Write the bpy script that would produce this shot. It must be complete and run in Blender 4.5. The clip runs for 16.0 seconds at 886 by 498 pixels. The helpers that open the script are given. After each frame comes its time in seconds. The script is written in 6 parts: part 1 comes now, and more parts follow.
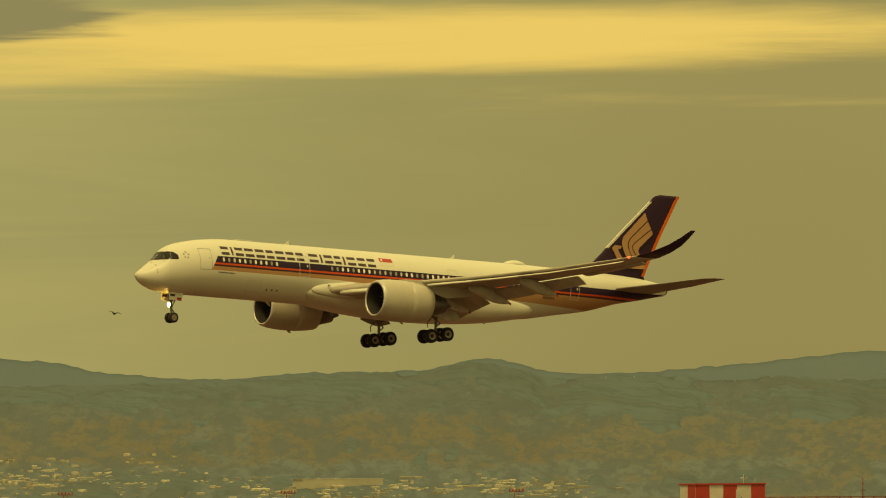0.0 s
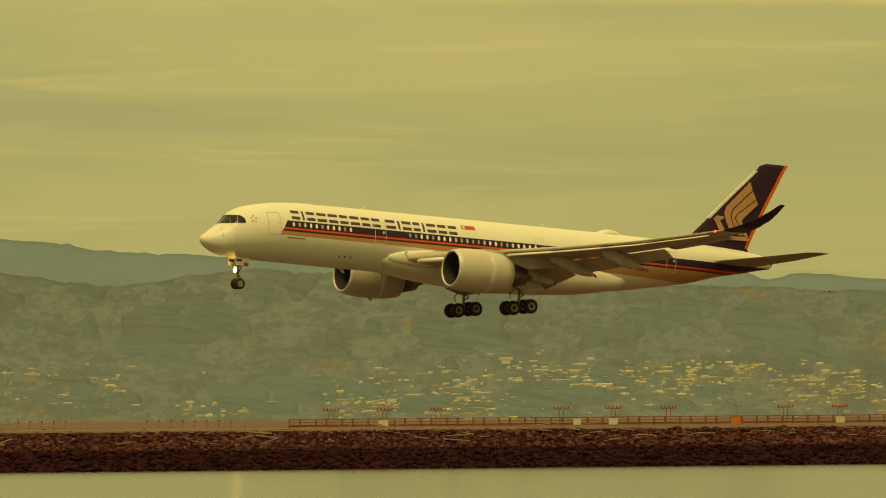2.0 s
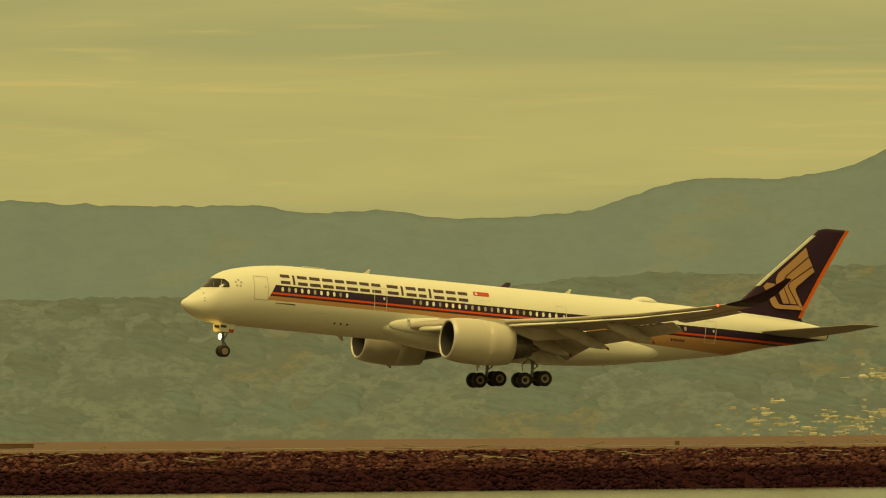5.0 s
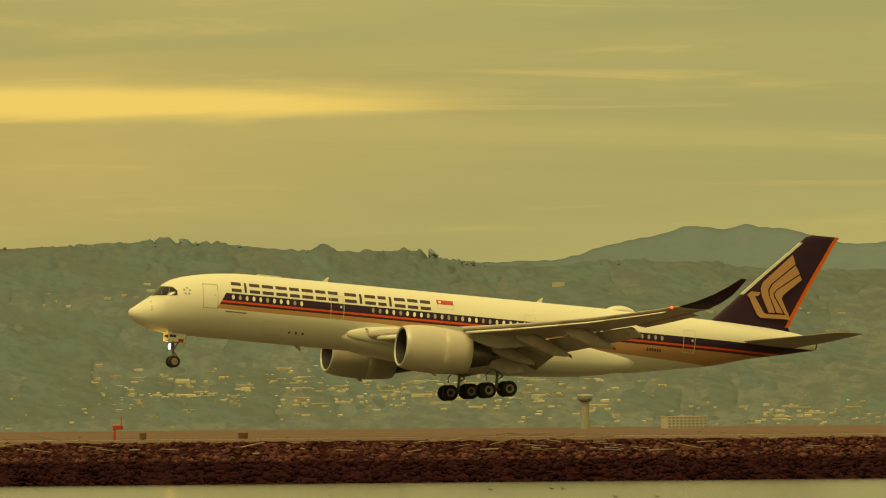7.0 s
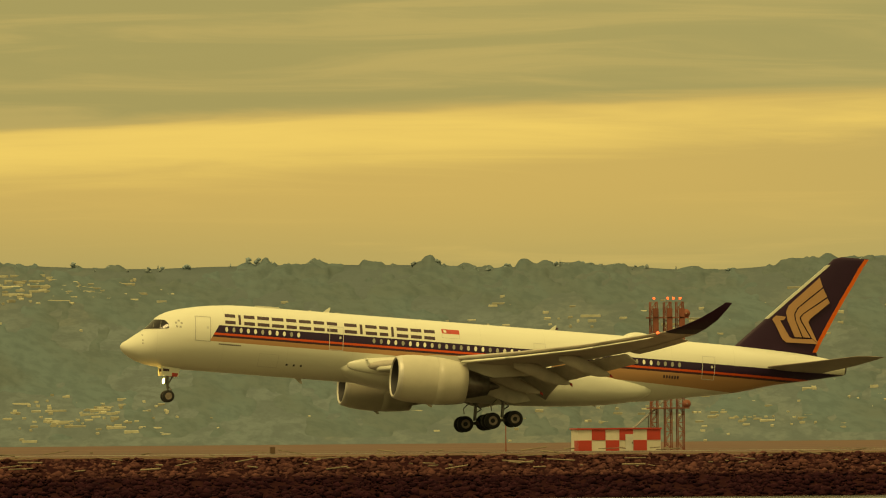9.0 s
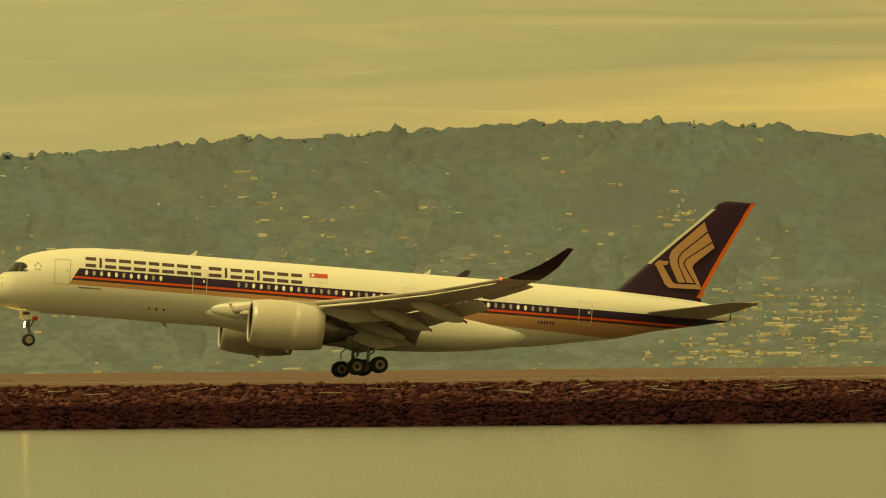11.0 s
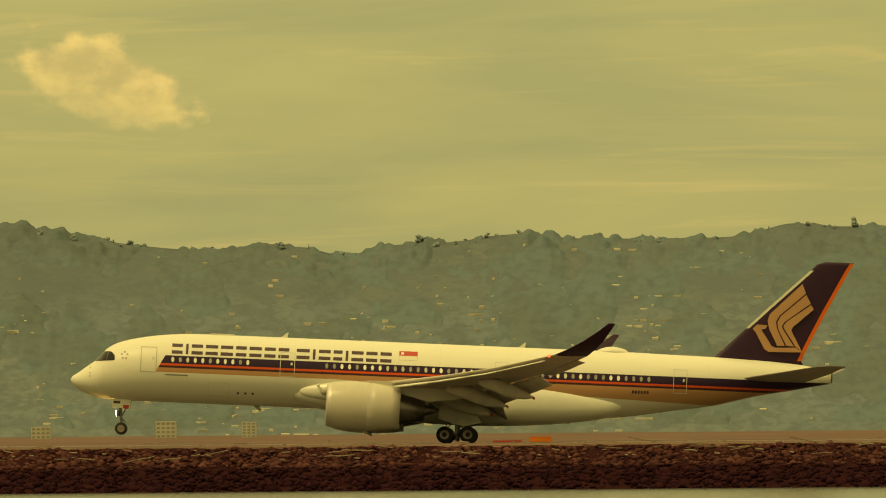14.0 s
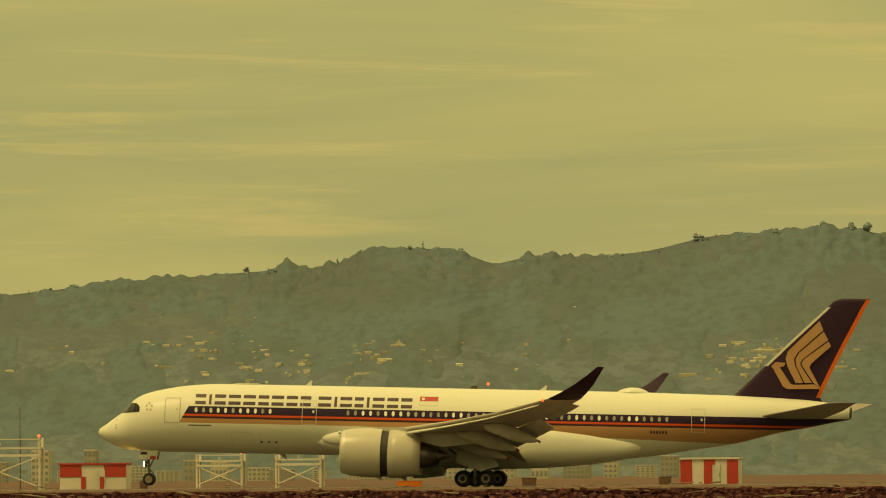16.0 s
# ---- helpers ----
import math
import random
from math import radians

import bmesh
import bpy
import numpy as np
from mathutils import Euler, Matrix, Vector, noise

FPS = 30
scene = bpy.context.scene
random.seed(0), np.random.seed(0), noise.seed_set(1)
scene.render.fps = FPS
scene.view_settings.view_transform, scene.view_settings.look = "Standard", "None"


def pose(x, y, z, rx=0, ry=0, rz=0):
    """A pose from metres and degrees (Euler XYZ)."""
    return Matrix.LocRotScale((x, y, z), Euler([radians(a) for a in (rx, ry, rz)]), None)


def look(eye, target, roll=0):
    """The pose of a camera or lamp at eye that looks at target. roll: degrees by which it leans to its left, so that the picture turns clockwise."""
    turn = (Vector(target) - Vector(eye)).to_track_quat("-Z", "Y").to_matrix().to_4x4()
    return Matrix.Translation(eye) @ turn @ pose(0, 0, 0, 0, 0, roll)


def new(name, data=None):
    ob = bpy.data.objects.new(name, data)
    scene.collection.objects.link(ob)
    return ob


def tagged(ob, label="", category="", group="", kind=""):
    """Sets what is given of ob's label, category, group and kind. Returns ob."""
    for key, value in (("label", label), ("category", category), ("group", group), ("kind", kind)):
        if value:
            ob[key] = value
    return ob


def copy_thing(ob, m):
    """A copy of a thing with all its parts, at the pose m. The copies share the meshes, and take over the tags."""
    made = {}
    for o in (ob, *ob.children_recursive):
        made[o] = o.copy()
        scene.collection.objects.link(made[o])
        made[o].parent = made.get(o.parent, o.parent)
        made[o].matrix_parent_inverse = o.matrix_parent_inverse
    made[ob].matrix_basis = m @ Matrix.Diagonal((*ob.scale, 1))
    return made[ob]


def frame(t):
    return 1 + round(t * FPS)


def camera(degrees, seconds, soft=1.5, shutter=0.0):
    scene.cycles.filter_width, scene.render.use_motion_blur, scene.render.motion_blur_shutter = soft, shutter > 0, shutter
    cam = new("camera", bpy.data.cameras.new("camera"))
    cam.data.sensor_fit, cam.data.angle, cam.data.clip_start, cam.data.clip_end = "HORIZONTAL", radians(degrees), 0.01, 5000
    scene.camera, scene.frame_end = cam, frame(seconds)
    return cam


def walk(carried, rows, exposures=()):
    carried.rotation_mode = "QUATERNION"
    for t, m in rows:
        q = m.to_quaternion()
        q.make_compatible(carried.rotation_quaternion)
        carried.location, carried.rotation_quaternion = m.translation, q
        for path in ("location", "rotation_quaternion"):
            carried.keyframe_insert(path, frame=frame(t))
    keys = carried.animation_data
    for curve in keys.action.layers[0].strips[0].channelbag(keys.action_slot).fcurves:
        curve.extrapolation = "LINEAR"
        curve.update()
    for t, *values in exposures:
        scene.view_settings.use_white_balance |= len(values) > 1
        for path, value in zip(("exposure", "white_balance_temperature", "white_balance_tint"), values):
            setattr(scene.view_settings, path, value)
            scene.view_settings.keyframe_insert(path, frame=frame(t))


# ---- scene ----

EYE = 4.88
# camera on a tripod across the water: seconds, bearing to the right of north, tilt up (degrees)
PAN = [
    (0, 32.943, 0.892),
    (0.5, 32.035, 0.756),
    (1, 31.051, 0.626),
    (1.5, 29.812, 0.582),
    (2, 28.551, 0.597),
    (2.5, 27.322, 0.613),
    (3, 26.227, 0.630),
    (3.5, 25.253, 0.654),
    (4, 24.169, 0.671),
    (4.2, 23.687, 0.681),
    (4.725, 22.401, 0.680),
    (5.25, 21.102, 0.650),
    (5.775, 19.819, 0.616),
    (6.3, 18.584, 0.603),
    (6.5, 18.130, 0.607),
    (7, 16.935, 0.630),
    (7.5, 15.656, 0.656),
    (8, 14.329, 0.681),
    (8.5, 13.018, 0.695),
    (9, 11.717, 0.684),
    (9.5, 10.434, 0.633),
    (10, 9.233, 0.543),
    (10.2, 8.779, 0.508),
    (10.725, 7.495, 0.440),
    (11.25, 6.093, 0.407),
    (11.775, 4.615, 0.406),
    (12.3, 3.102, 0.432),
    (12.5, 2.523, 0.450),
    (13, 1.120, 0.505),
    (13.5, -0.322, 0.575),
    (14, -1.746, 0.649),
    (14.5, -3.078, 0.717),
    (15, -4.439, 0.765),
    (15.5, -5.810, 0.805),
    (16, -7.054, 0.807),
]

cam = camera(3.1958, 16.0, soft=1.1)
walk(cam, [(t, pose(0, 0, EYE, 90 + tilt, 0, -yaw) @ pose(0, 0, 0, 0, 0, -0.475)) for t, yaw, tilt in PAN],
     exposures=[(0, -0.10, 17400, 1), (0.6, -0.05, 17400, 1), (1.0, 0.03, 17400, 1), (2.0, 0.0, 17400, 1), (10.5, 0.0, 17400, 1), (12.5, 0.16, 17400, 1), (13.5, 0.10, 17400, 1), (15, 0.0, 17400, 1), (16, 0.0, 17400, 1)])
# airliner: seconds, metres east of the camera, metres above its rest on the wheels, heading, nose-up pitch, bank (degrees)
FLIGHT = [
    (0, 901.19, 17.93, 1.33, 3.95, 1.73),
    (0.5, 867.32, 16.10, 1.75, 4.49, 1.48),
    (1, 833.68, 14.58, 1.98, 4.74, 1.23),
    (1.5, 799.88, 13.31, 2.30, 4.80, 1.04),
    (2, 765.95, 11.88, 2.71, 4.85, 0.80),
    (2.5, 732.35, 10.64, 3.06, 4.88, 0.43),
    (3, 698.46, 9.67, 2.61, 4.84, -0.01),
    (3.5, 664.55, 8.81, 1.89, 4.94, -0.38),
    (4, 630.93, 7.90, 1.80, 5.04, -0.53),
    (4.2, 617.46, 7.62, 1.81, 5.09, -0.54),
    (4.725, 582.04, 6.83, 1.86, 5.28, -0.45),
    (5.25, 546.57, 5.99, 1.95, 5.53, -0.19),
    (5.775, 511.15, 5.25, 2.04, 5.73, 0.17),
    (6.3, 475.84, 4.72, 2.11, 5.80, 0.56),
    (6.5, 462.42, 4.59, 2.13, 5.78, 0.70),
    (7, 428.69, 4.27, 2.14, 5.49, 1.02),
    (7.5, 395.00, 3.97, 2.07, 4.93, 1.24),
    (8, 361.16, 3.84, 1.84, 4.64, 1.37),
    (8.5, 327.54, 3.37, 1.58, 4.67, 1.43),
    (9, 293.78, 2.77, 1.44, 4.75, 1.45),
    (9.5, 260.04, 2.42, 1.29, 4.67, 1.41),
    (10, 226.34, 2.19, 1.08, 4.58, 1.36),
    (10.2, 212.74, 2.08, 1.01, 4.62, 1.34),
    (10.725, 177.09, 1.54, 0.88, 4.85, 1.30),
    (11.25, 141.55, 0.79, 0.83, 5.16, 1.26),
    (11.775, 106.19, 0.16, 0.83, 5.33, 1.18),
    (12.3, 71.10, 0.00, 0.84, 5.16, 1.03),
    (12.5, 57.78, 0.00, 0.84, 5.00, 0.95),
    (13, 24.46, 0.00, 0.83, 4.34, 0.72),
    (13.5, -8.68, 0.00, 0.78, 3.53, 0.57),
    (14, -41.49, 0.00, 0.78, 2.90, 0.51),
    (14.5, -73.88, 0.00, 0.87, 2.55, 0.46),
    (15, -106.13, 0.00, 0.96, 2.15, 0.34),
    (15.5, -138.01, 0.00, 1.10, 1.86, 0.23),
    (16, -169.62, 0.00, 1.25, 1.66, 0.17),
]


# ---- light: a bright layered overcast with a low warm sun behind thin cloud ----
SUN_FROM = Vector((-0.36, -0.36, 0.86)).normalized()


class Nodes:
    """Short hand for building a node tree."""

    def __init__(self, tree):
        self.tree = tree
        tree.nodes.clear()

    def put(self, socket, value):
        if isinstance(value, bpy.types.NodeSocket):
            self.tree.links.new(value, socket)
        elif isinstance(value, (tuple, list)) and len(value) == 3 and socket.type == "RGBA":
            socket.default_value = (*value, 1)
        else:
            socket.default_value = value

    def math(self, op, a, b=0.0, c=0.0):
        n = self.tree.nodes.new("ShaderNodeMath")
        n.operation = op
        for s, v in zip(n.inputs, (a, b, c)):
            self.put(s, v)
        return n.outputs[0]

    def mix(self, f, a, b, blend="MIX"):
        n = self.tree.nodes.new("ShaderNodeMix")
        n.data_type, n.blend_type = "RGBA", blend
        self.put(n.inputs[0], f)
        self.put(n.inputs[6], a)
        self.put(n.inputs[7], b)
        return n.outputs[2]

    def noise(self, vec, scale, detail=4.0, rough=0.55, distort=0.0):
        n = self.tree.nodes.new("ShaderNodeTexNoise")
        self.put(n.inputs["Vector"], vec)
        n.inputs["Scale"].default_value, n.inputs["Detail"].default_value = scale, detail
        n.inputs["Roughness"].default_value, n.inputs["Distortion"].default_value = rough, distort
        return n.outputs["Fac"]

    def ramp(self, f, lo, hi):
        n = self.tree.nodes.new("ShaderNodeMapRange")
        n.interpolation_type = "SMOOTHSTEP"
        self.put(n.inputs["Value"], f)
        self.put(n.inputs["From Min"], lo)
        self.put(n.inputs["From Max"], hi)
        return n.outputs[0]

    def vec(self, x, y, z):
        n = self.tree.nodes.new("ShaderNodeCombineXYZ")
        for s, v in zip(n.inputs, (x, y, z)):
            self.put(s, v)
        return n.outputs[0]

    def split(self, v):
        n = self.tree.nodes.new("ShaderNodeSeparateXYZ")
        self.put(n.inputs[0], v)
        return n.outputs

    def bell(self, x, centre, width):
        d = self.math("DIVIDE", self.math("SUBTRACT", x, centre), width)
        return self.math("EXPONENT", self.math("MULTIPLY", self.math("MULTIPLY", d, d), -1.0))


def build_world():
    w = bpy.data.worlds.new("overcast_sky")
    scene.world = w
    w.use_nodes = True
    k = Nodes(w.node_tree)
    t = w.node_tree.nodes.new("ShaderNodeTexCoord")
    x, y, z = k.split(t.outputs["Generated"])
    az = k.math("DEGREES", k.math("ARCTAN2", x, y))
    el = k.math("DEGREES", k.math("ARCSINE", z))
    sky = w.node_tree.nodes.new("ShaderNodeTexSky")
    sky.sky_type, sky.sun_disc = "NISHITA", False
    sky.sun_elevation = math.asin(SUN_FROM.z)
    sky.sun_rotation = math.atan2(SUN_FROM.x, SUN_FROM.y)
    blue = k.mix(1.0, sky.outputs[0], (0.10, 0.10, 0.10), "MULTIPLY")
    flat = k.vec(k.math("MULTIPLY", az, 0.30), k.math("MULTIPLY", el, 2.4), 0.0)
    fine = k.vec(k.math("MULTIPLY", az, 0.7), k.math("MULTIPLY", el, 11.0), 3.0)
    big = k.noise(flat, 1.0, 5, 0.55, 0.6)
    wisp = k.noise(fine, 1.0, 5, 0.6, 0.8)
    # grey-green stratus, thinner and warmer where the noise is high
    warm = k.math("MULTIPLY", k.bell(az, 11.5, 5.5), 0.75)
    cloud = k.mix(k.ramp(big, 0.30, 0.72), (0.282, 0.345, 0.235), (0.395, 0.430, 0.262))
    cloud = k.mix(k.math("MULTIPLY", warm, 0.55), cloud, (0.35, 0.318, 0.197))
    cloud = k.mix(k.math("MULTIPLY", k.bell(az, 34.2, 2.5), 0.95), cloud, (0.255, 0.266, 0.163))
    calm = k.math("SUBTRACT", 0.38, k.math("MULTIPLY", k.bell(az, 34.0, 4.5), 0.38))
    cloud = k.mix(k.math("MULTIPLY", k.ramp(wisp, 0.52, 0.74), calm), cloud, (0.58, 0.52, 0.29))
    # clear bands between the cloud layers
    # under the western deck the light fades from yellow to a dull orange towards the hills
    # the deck's underside rises slowly towards the east, with a torn edge
    lift = k.math("SUBTRACT", el, k.math("MULTIPLY", k.math("SUBTRACT", az, 10.1), 0.036))
    torn = k.math("ADD", lift, k.math("ADD", k.math("MULTIPLY", big, 0.10), k.math("MULTIPLY", wisp, 0.10)))
    below = k.math("SUBTRACT", 1.0, k.ramp(torn, 1.205, 1.26))
    cloud = k.mix(k.math("MULTIPLY", k.math("MULTIPLY", k.bell(az, 10.5, 4.5), k.math("SUBTRACT", 1.0, below)), 0.75), cloud, k.mix(k.ramp(wisp, 0.4, 0.65), (0.295, 0.308, 0.190), (0.385, 0.365, 0.215)))
    fade = k.math("MULTIPLY", k.bell(az, 11.0, 4.6), k.math("MULTIPLY", k.ramp(el, 0.40, 0.95), below))
    cloud = k.mix(k.math("MULTIPLY", fade, 0.9), cloud, (0.545, 0.445, 0.215))
    gap = k.math("MULTIPLY", k.math("MULTIPLY", k.bell(az, 10.8, 3.9), 0.84), k.math("MULTIPLY", k.bell(lift, 1.05, 0.13), below))
    for a, wa, e, we, s in ((33.0, 2.9, 1.68, 0.10, 1.0), (32.4, 2.2, 1.56, 0.06, 0.50), (33.4, 2.4, 1.42, 0.05, 0.26), (15.7, 1.5, 1.16, 0.06, 0.85), (17.3, 1.2, 1.25, 0.05, 0.30), (2.2, 2.8, 0.77, 0.10, 0.70), (25.2, 0.9, 1.60, 0.10, 0.48), (25.0, 1.0, 1.38, 0.05, 0.50), (25.9, 0.5, 1.46, 0.05, 0.40), (25.2, 0.3, 1.06, 0.03, 0.55), (26.0, 0.5, 1.18, 0.04, 0.35), (29.5, 2.0, 1.50, 0.06, 0.40), (-8.0, 1.0, 1.30, 0.04, 0.35), (-6.2, 1.6, 1.50, 0.05, 0.25), (-8.4, 0.5, 1.20, 0.09, 0.32)):
        g = k.math("MULTIPLY", k.bell(az, a, wa), k.bell(el, e, we))
        gap = k.math("ADD", gap, k.math("MULTIPLY", g, s))
    rag = k.math("ADD", gap, k.math("MULTIPLY", k.math("SUBTRACT", k.math("ADD", k.math("MULTIPLY", big, 0.5), k.math("MULTIPLY", wisp, 0.5)), 0.5), 1.35))
    cloud = k.mix(k.ramp(rag, 0.22, 0.92), cloud, (0.74, 0.63, 0.272))
    # dark scud
    scud = k.math("MULTIPLY", k.bell(az, 31.1, 0.75), k.bell(el, 1.73, 0.10))
    scud = k.math("ADD", scud, k.math("MULTIPLY", k.math("SUBTRACT", wisp, 0.5), 0.9))
    cloud = k.mix(k.ramp(scud, 0.35, 0.62), cloud, (0.215, 0.235, 0.175))
    # one small heap cloud
    heapn = k.noise(k.vec(k.math("MULTIPLY", az, 4.6), k.math("MULTIPLY", el, 6.5), 1.0), 1.0, 7, 0.55)
    slope = k.math("MULTIPLY", k.math("ADD", az, 2.96), 0.28)
    heap = k.math("MULTIPLY", k.bell(az, -2.96, 0.32), k.bell(k.math("ADD", el, slope), 1.26, 0.155))
    heap = k.math("ADD", heap, k.math("MULTIPLY", k.math("SUBTRACT", heapn, 0.5), 1.1))
    cloud = k.mix(k.math("MULTIPLY", k.math("MULTIPLY", k.ramp(heap, 0.32, 0.60), k.ramp(k.math("ADD", el, slope), 0.98, 1.30)), 0.9), cloud, k.mix(k.ramp(heapn, 0.35, 0.7), (0.46, 0.44, 0.27), (0.76, 0.66, 0.36)))
    # the cloud deck overhead is warmer than the haze along the horizon
    cloud = k.mix(k.ramp(z, 0.06, 0.5), cloud, (0.362, 0.360, 0.222))
    out = k.mix(0.93, blue, cloud)
    bg = w.node_tree.nodes.new("ShaderNodeBackground")
    k.put(bg.inputs[0], out)
    # an overcast sky is up to three times brighter overhead
    k.put(bg.inputs[1], k.math("ADD", 0.95, k.math("MULTIPLY", k.math("MAXIMUM", z, 0.0), 2.1)))
    o = w.node_tree.nodes.new("ShaderNodeOutputWorld")
    w.node_tree.links.new(bg.outputs[0], o.inputs[0])


build_world()
lamp = bpy.data.lights.new("sun", "SUN")
lamp.energy, lamp.angle, lamp.color = 1.45, radians(12), (1.0, 0.91, 0.66)
sun = new("sun", lamp)
sun.matrix_basis = look(SUN_FROM * 100, (0, 0, 0))


# ---- materials ----
def material(name, colour, rough=0.6, metal=0.0, grain=0.0, scale=1.0, bump=0.0, second=None, spec=0.4, emit=None, island=0.0, stretch=(1, 1, 1)):
    """A surface with broad mottling and fine grain, in metres. second: the colour it mottles towards."""
    m = bpy.data.materials.new(name)
    m.use_nodes = True
    k = Nodes(m.node_tree)
    t = m.node_tree.nodes.new("ShaderNodeTexCoord")
    mp = m.node_tree.nodes.new("ShaderNodeMapping")
    k.put(mp.inputs["Vector"], t.outputs["Object"])
    mp.inputs["Scale"].default_value = stretch
    p = mp.outputs[0]
    wide = k.noise(p, scale, 4)
    close = k.noise(p, scale * 9, 5, 0.65)
    c = k.mix(k.ramp(wide, 0.35, 0.68), colour, second or tuple(v * (1 - grain) for v in colour))
    c = k.mix(k.math("MULTIPLY", close, grain), c, tuple(v * 0.55 for v in colour))
    if island:
        g = m.node_tree.nodes.new("ShaderNodeNewGeometry")
        c = k.mix(k.math("MULTIPLY", g.outputs["Random Per Island"], island), c, tuple(v * 0.35 for v in colour))
    b = m.node_tree.nodes.new("ShaderNodeBsdfPrincipled")
    k.put(b.inputs["Base Color"], c)
    k.put(b.inputs["Roughness"], k.math("ADD", rough - 0.06, k.math("MULTIPLY", close, 0.12)))
    b.inputs["Metallic"].default_value = metal
    b.inputs["Specular IOR Level"].default_value = spec
    if bump:
        n = m.node_tree.nodes.new("ShaderNodeBump")
        n.inputs["Strength"].default_value, n.inputs["Distance"].default_value = 0.8, bump
        k.put(n.inputs["Height"], close)
        k.put(b.inputs["Normal"], n.outputs[0])
    if emit:
        b.inputs["Emission Color"].default_value = (*emit[0], 1)
        b.inputs["Emission Strength"].default_value = emit[1]
    o = m.node_tree.nodes.new("ShaderNodeOutputMaterial")
    m.node_tree.links.new(b.outputs[0], o.inputs[0])
    return m


WHITE = material("white_paint", (0.635, 0.625, 0.545), 0.30, grain=0.06, scale=0.5, spec=0.5)
NACELLE = material("engine_cowl_paint", (0.48, 0.445, 0.375), 0.34, grain=0.08, scale=0.6, spec=0.4)
GREYWING = material("wing_grey_paint", (0.43, 0.385, 0.34), 0.45, grain=0.12, scale=0.5, spec=0.12)
# tailplane grey, darkened below the wing's to carry the shade of its underside
TAILSHADE = material("tailplane_grey_with_shade", (0.30, 0.265, 0.235), 0.5, grain=0.12, scale=0.5, spec=0.1)
FLAPGREY = material("flap_grey_paint", (0.50, 0.46, 0.40), 0.5, grain=0.2, scale=0.8, spec=0.1)
NAVY = material("navy_paint", (0.032, 0.012, 0.030), 0.42, grain=0.1, scale=0.6, spec=0.18)
GOLD = material("gold_paint", (0.42, 0.225, 0.125), 0.45, grain=0.08, scale=0.6)
ORANGE = material("orange_paint", (0.62, 0.10, 0.025), 0.35, grain=0.05)
RED = material("red_paint", (0.46, 0.045, 0.04), 0.45, grain=0.12)
LETTER = material("dark_lettering", (0.05, 0.022, 0.03), 0.4, grain=0.05)
LINE = material("panel_line", (0.30, 0.29, 0.26), 0.5)
CHROME = material("bare_metal", (0.55, 0.52, 0.48), 0.5, metal=0.35, grain=0.1)
STEEL = material("gear_steel", (0.20, 0.19, 0.18), 0.42, metal=0.6, grain=0.3, scale=3)
DARK = material("dark_duct", (0.035, 0.03, 0.03), 0.6, grain=0.2)
CORE = material("hot_section_metal", (0.16, 0.14, 0.13), 0.35, metal=0.9, grain=0.3, scale=2)
TYRE = material("tyre_rubber", (0.018, 0.016, 0.016), 0.8, grain=0.2, scale=4)
RIM = material("wheel_rim", (0.28, 0.22, 0.19), 0.4, metal=0.5, grain=0.2, scale=4)
GLASS = material("cockpit_glass", (0.014, 0.011, 0.012), 0.14, spec=0.25)
LIGHT = material("landing_light", (1, 0.9, 0.7), 0.3, emit=((1.0, 0.72, 0.28), 60.0))
REDLIGHT = material("red_lamp", (0.8, 0.05, 0.03), 0.4, emit=((1.0, 0.10, 0.05), 3.0))
WALL = material("cream_wall", (0.62, 0.58, 0.50), 0.8, grain=0.15, scale=0.4)
TAN = material("tan_wall", (0.40, 0.25, 0.16), 0.8, grain=0.15, scale=0.3)
ROOFING = material("pale_roof", (0.58, 0.53, 0.46), 0.8, grain=0.15, scale=0.5)
PALE = material("galvanised_paint", (0.55, 0.54, 0.50), 0.55, grain=0.2)
BROWN = material("weathered_brown", (0.14, 0.08, 0.05), 0.8, grain=0.3)
TRESTLE = material("red_trestle_paint", (0.27, 0.085, 0.06), 0.7, grain=0.35, scale=0.6)
SIGNORANGE = material("orange_barrier", (0.65, 0.16, 0.03), 0.6, grain=0.15)
CLOTH = material("windsock_cloth", (0.62, 0.58, 0.48), 0.9, grain=0.2, scale=2)
PANE = material("dark_window_pane", (0.05, 0.05, 0.055), 0.15, spec=0.6)
FEATHER = material("dark_feather", (0.06, 0.05, 0.045), 0.8, grain=0.2, scale=6)
DRIFT = material("bleached_driftwood", (0.25, 0.19, 0.14), 0.9, grain=0.4, scale=1, island=0.6)
EARTH = material("dry_grass_field", (0.095, 0.042, 0.036), 0.95, grain=0.35, scale=0.05, second=(0.138, 0.070, 0.054), stretch=(1, 0.15, 1))
GRAVEL = material("pale_gravel_road", (0.25, 0.175, 0.115), 0.95, grain=0.3, scale=0.2, second=(0.19, 0.125, 0.085), stretch=(1, 0.3, 1))
TARMAC = material("runway_asphalt", (0.105, 0.088, 0.075), 0.85, grain=0.3, scale=0.08, second=(0.075, 0.06, 0.052))
STRIPE = material("runway_marking", (0.62, 0.58, 0.50), 0.8, grain=0.3, scale=0.3)


def mesh_of(name, verts, faces, mats, smooth=False):
    me = bpy.data.meshes.new(name)
    me.from_pydata([tuple(v) for v in verts], [], [tuple(f) for f in faces])
    for m in mats if isinstance(mats, (list, tuple)) else (mats,):
        me.materials.append(m)
    if smooth:
        me.polygons.foreach_set("use_smooth", [True] * len(me.polygons))
    me.update()
    return me


def at(bearing, y, z=None):
    """A place y metres north of the camera at that bearing; on the airfield unless z is given."""
    return Vector((y * math.tan(radians(bearing)), y, GROUND if z is None else z))


# ---- ground, water, dike ----
GROUND = 3.6
SHORE = 1262.0   # the waterline
CREST = 1271.0   # the top of the rock slope


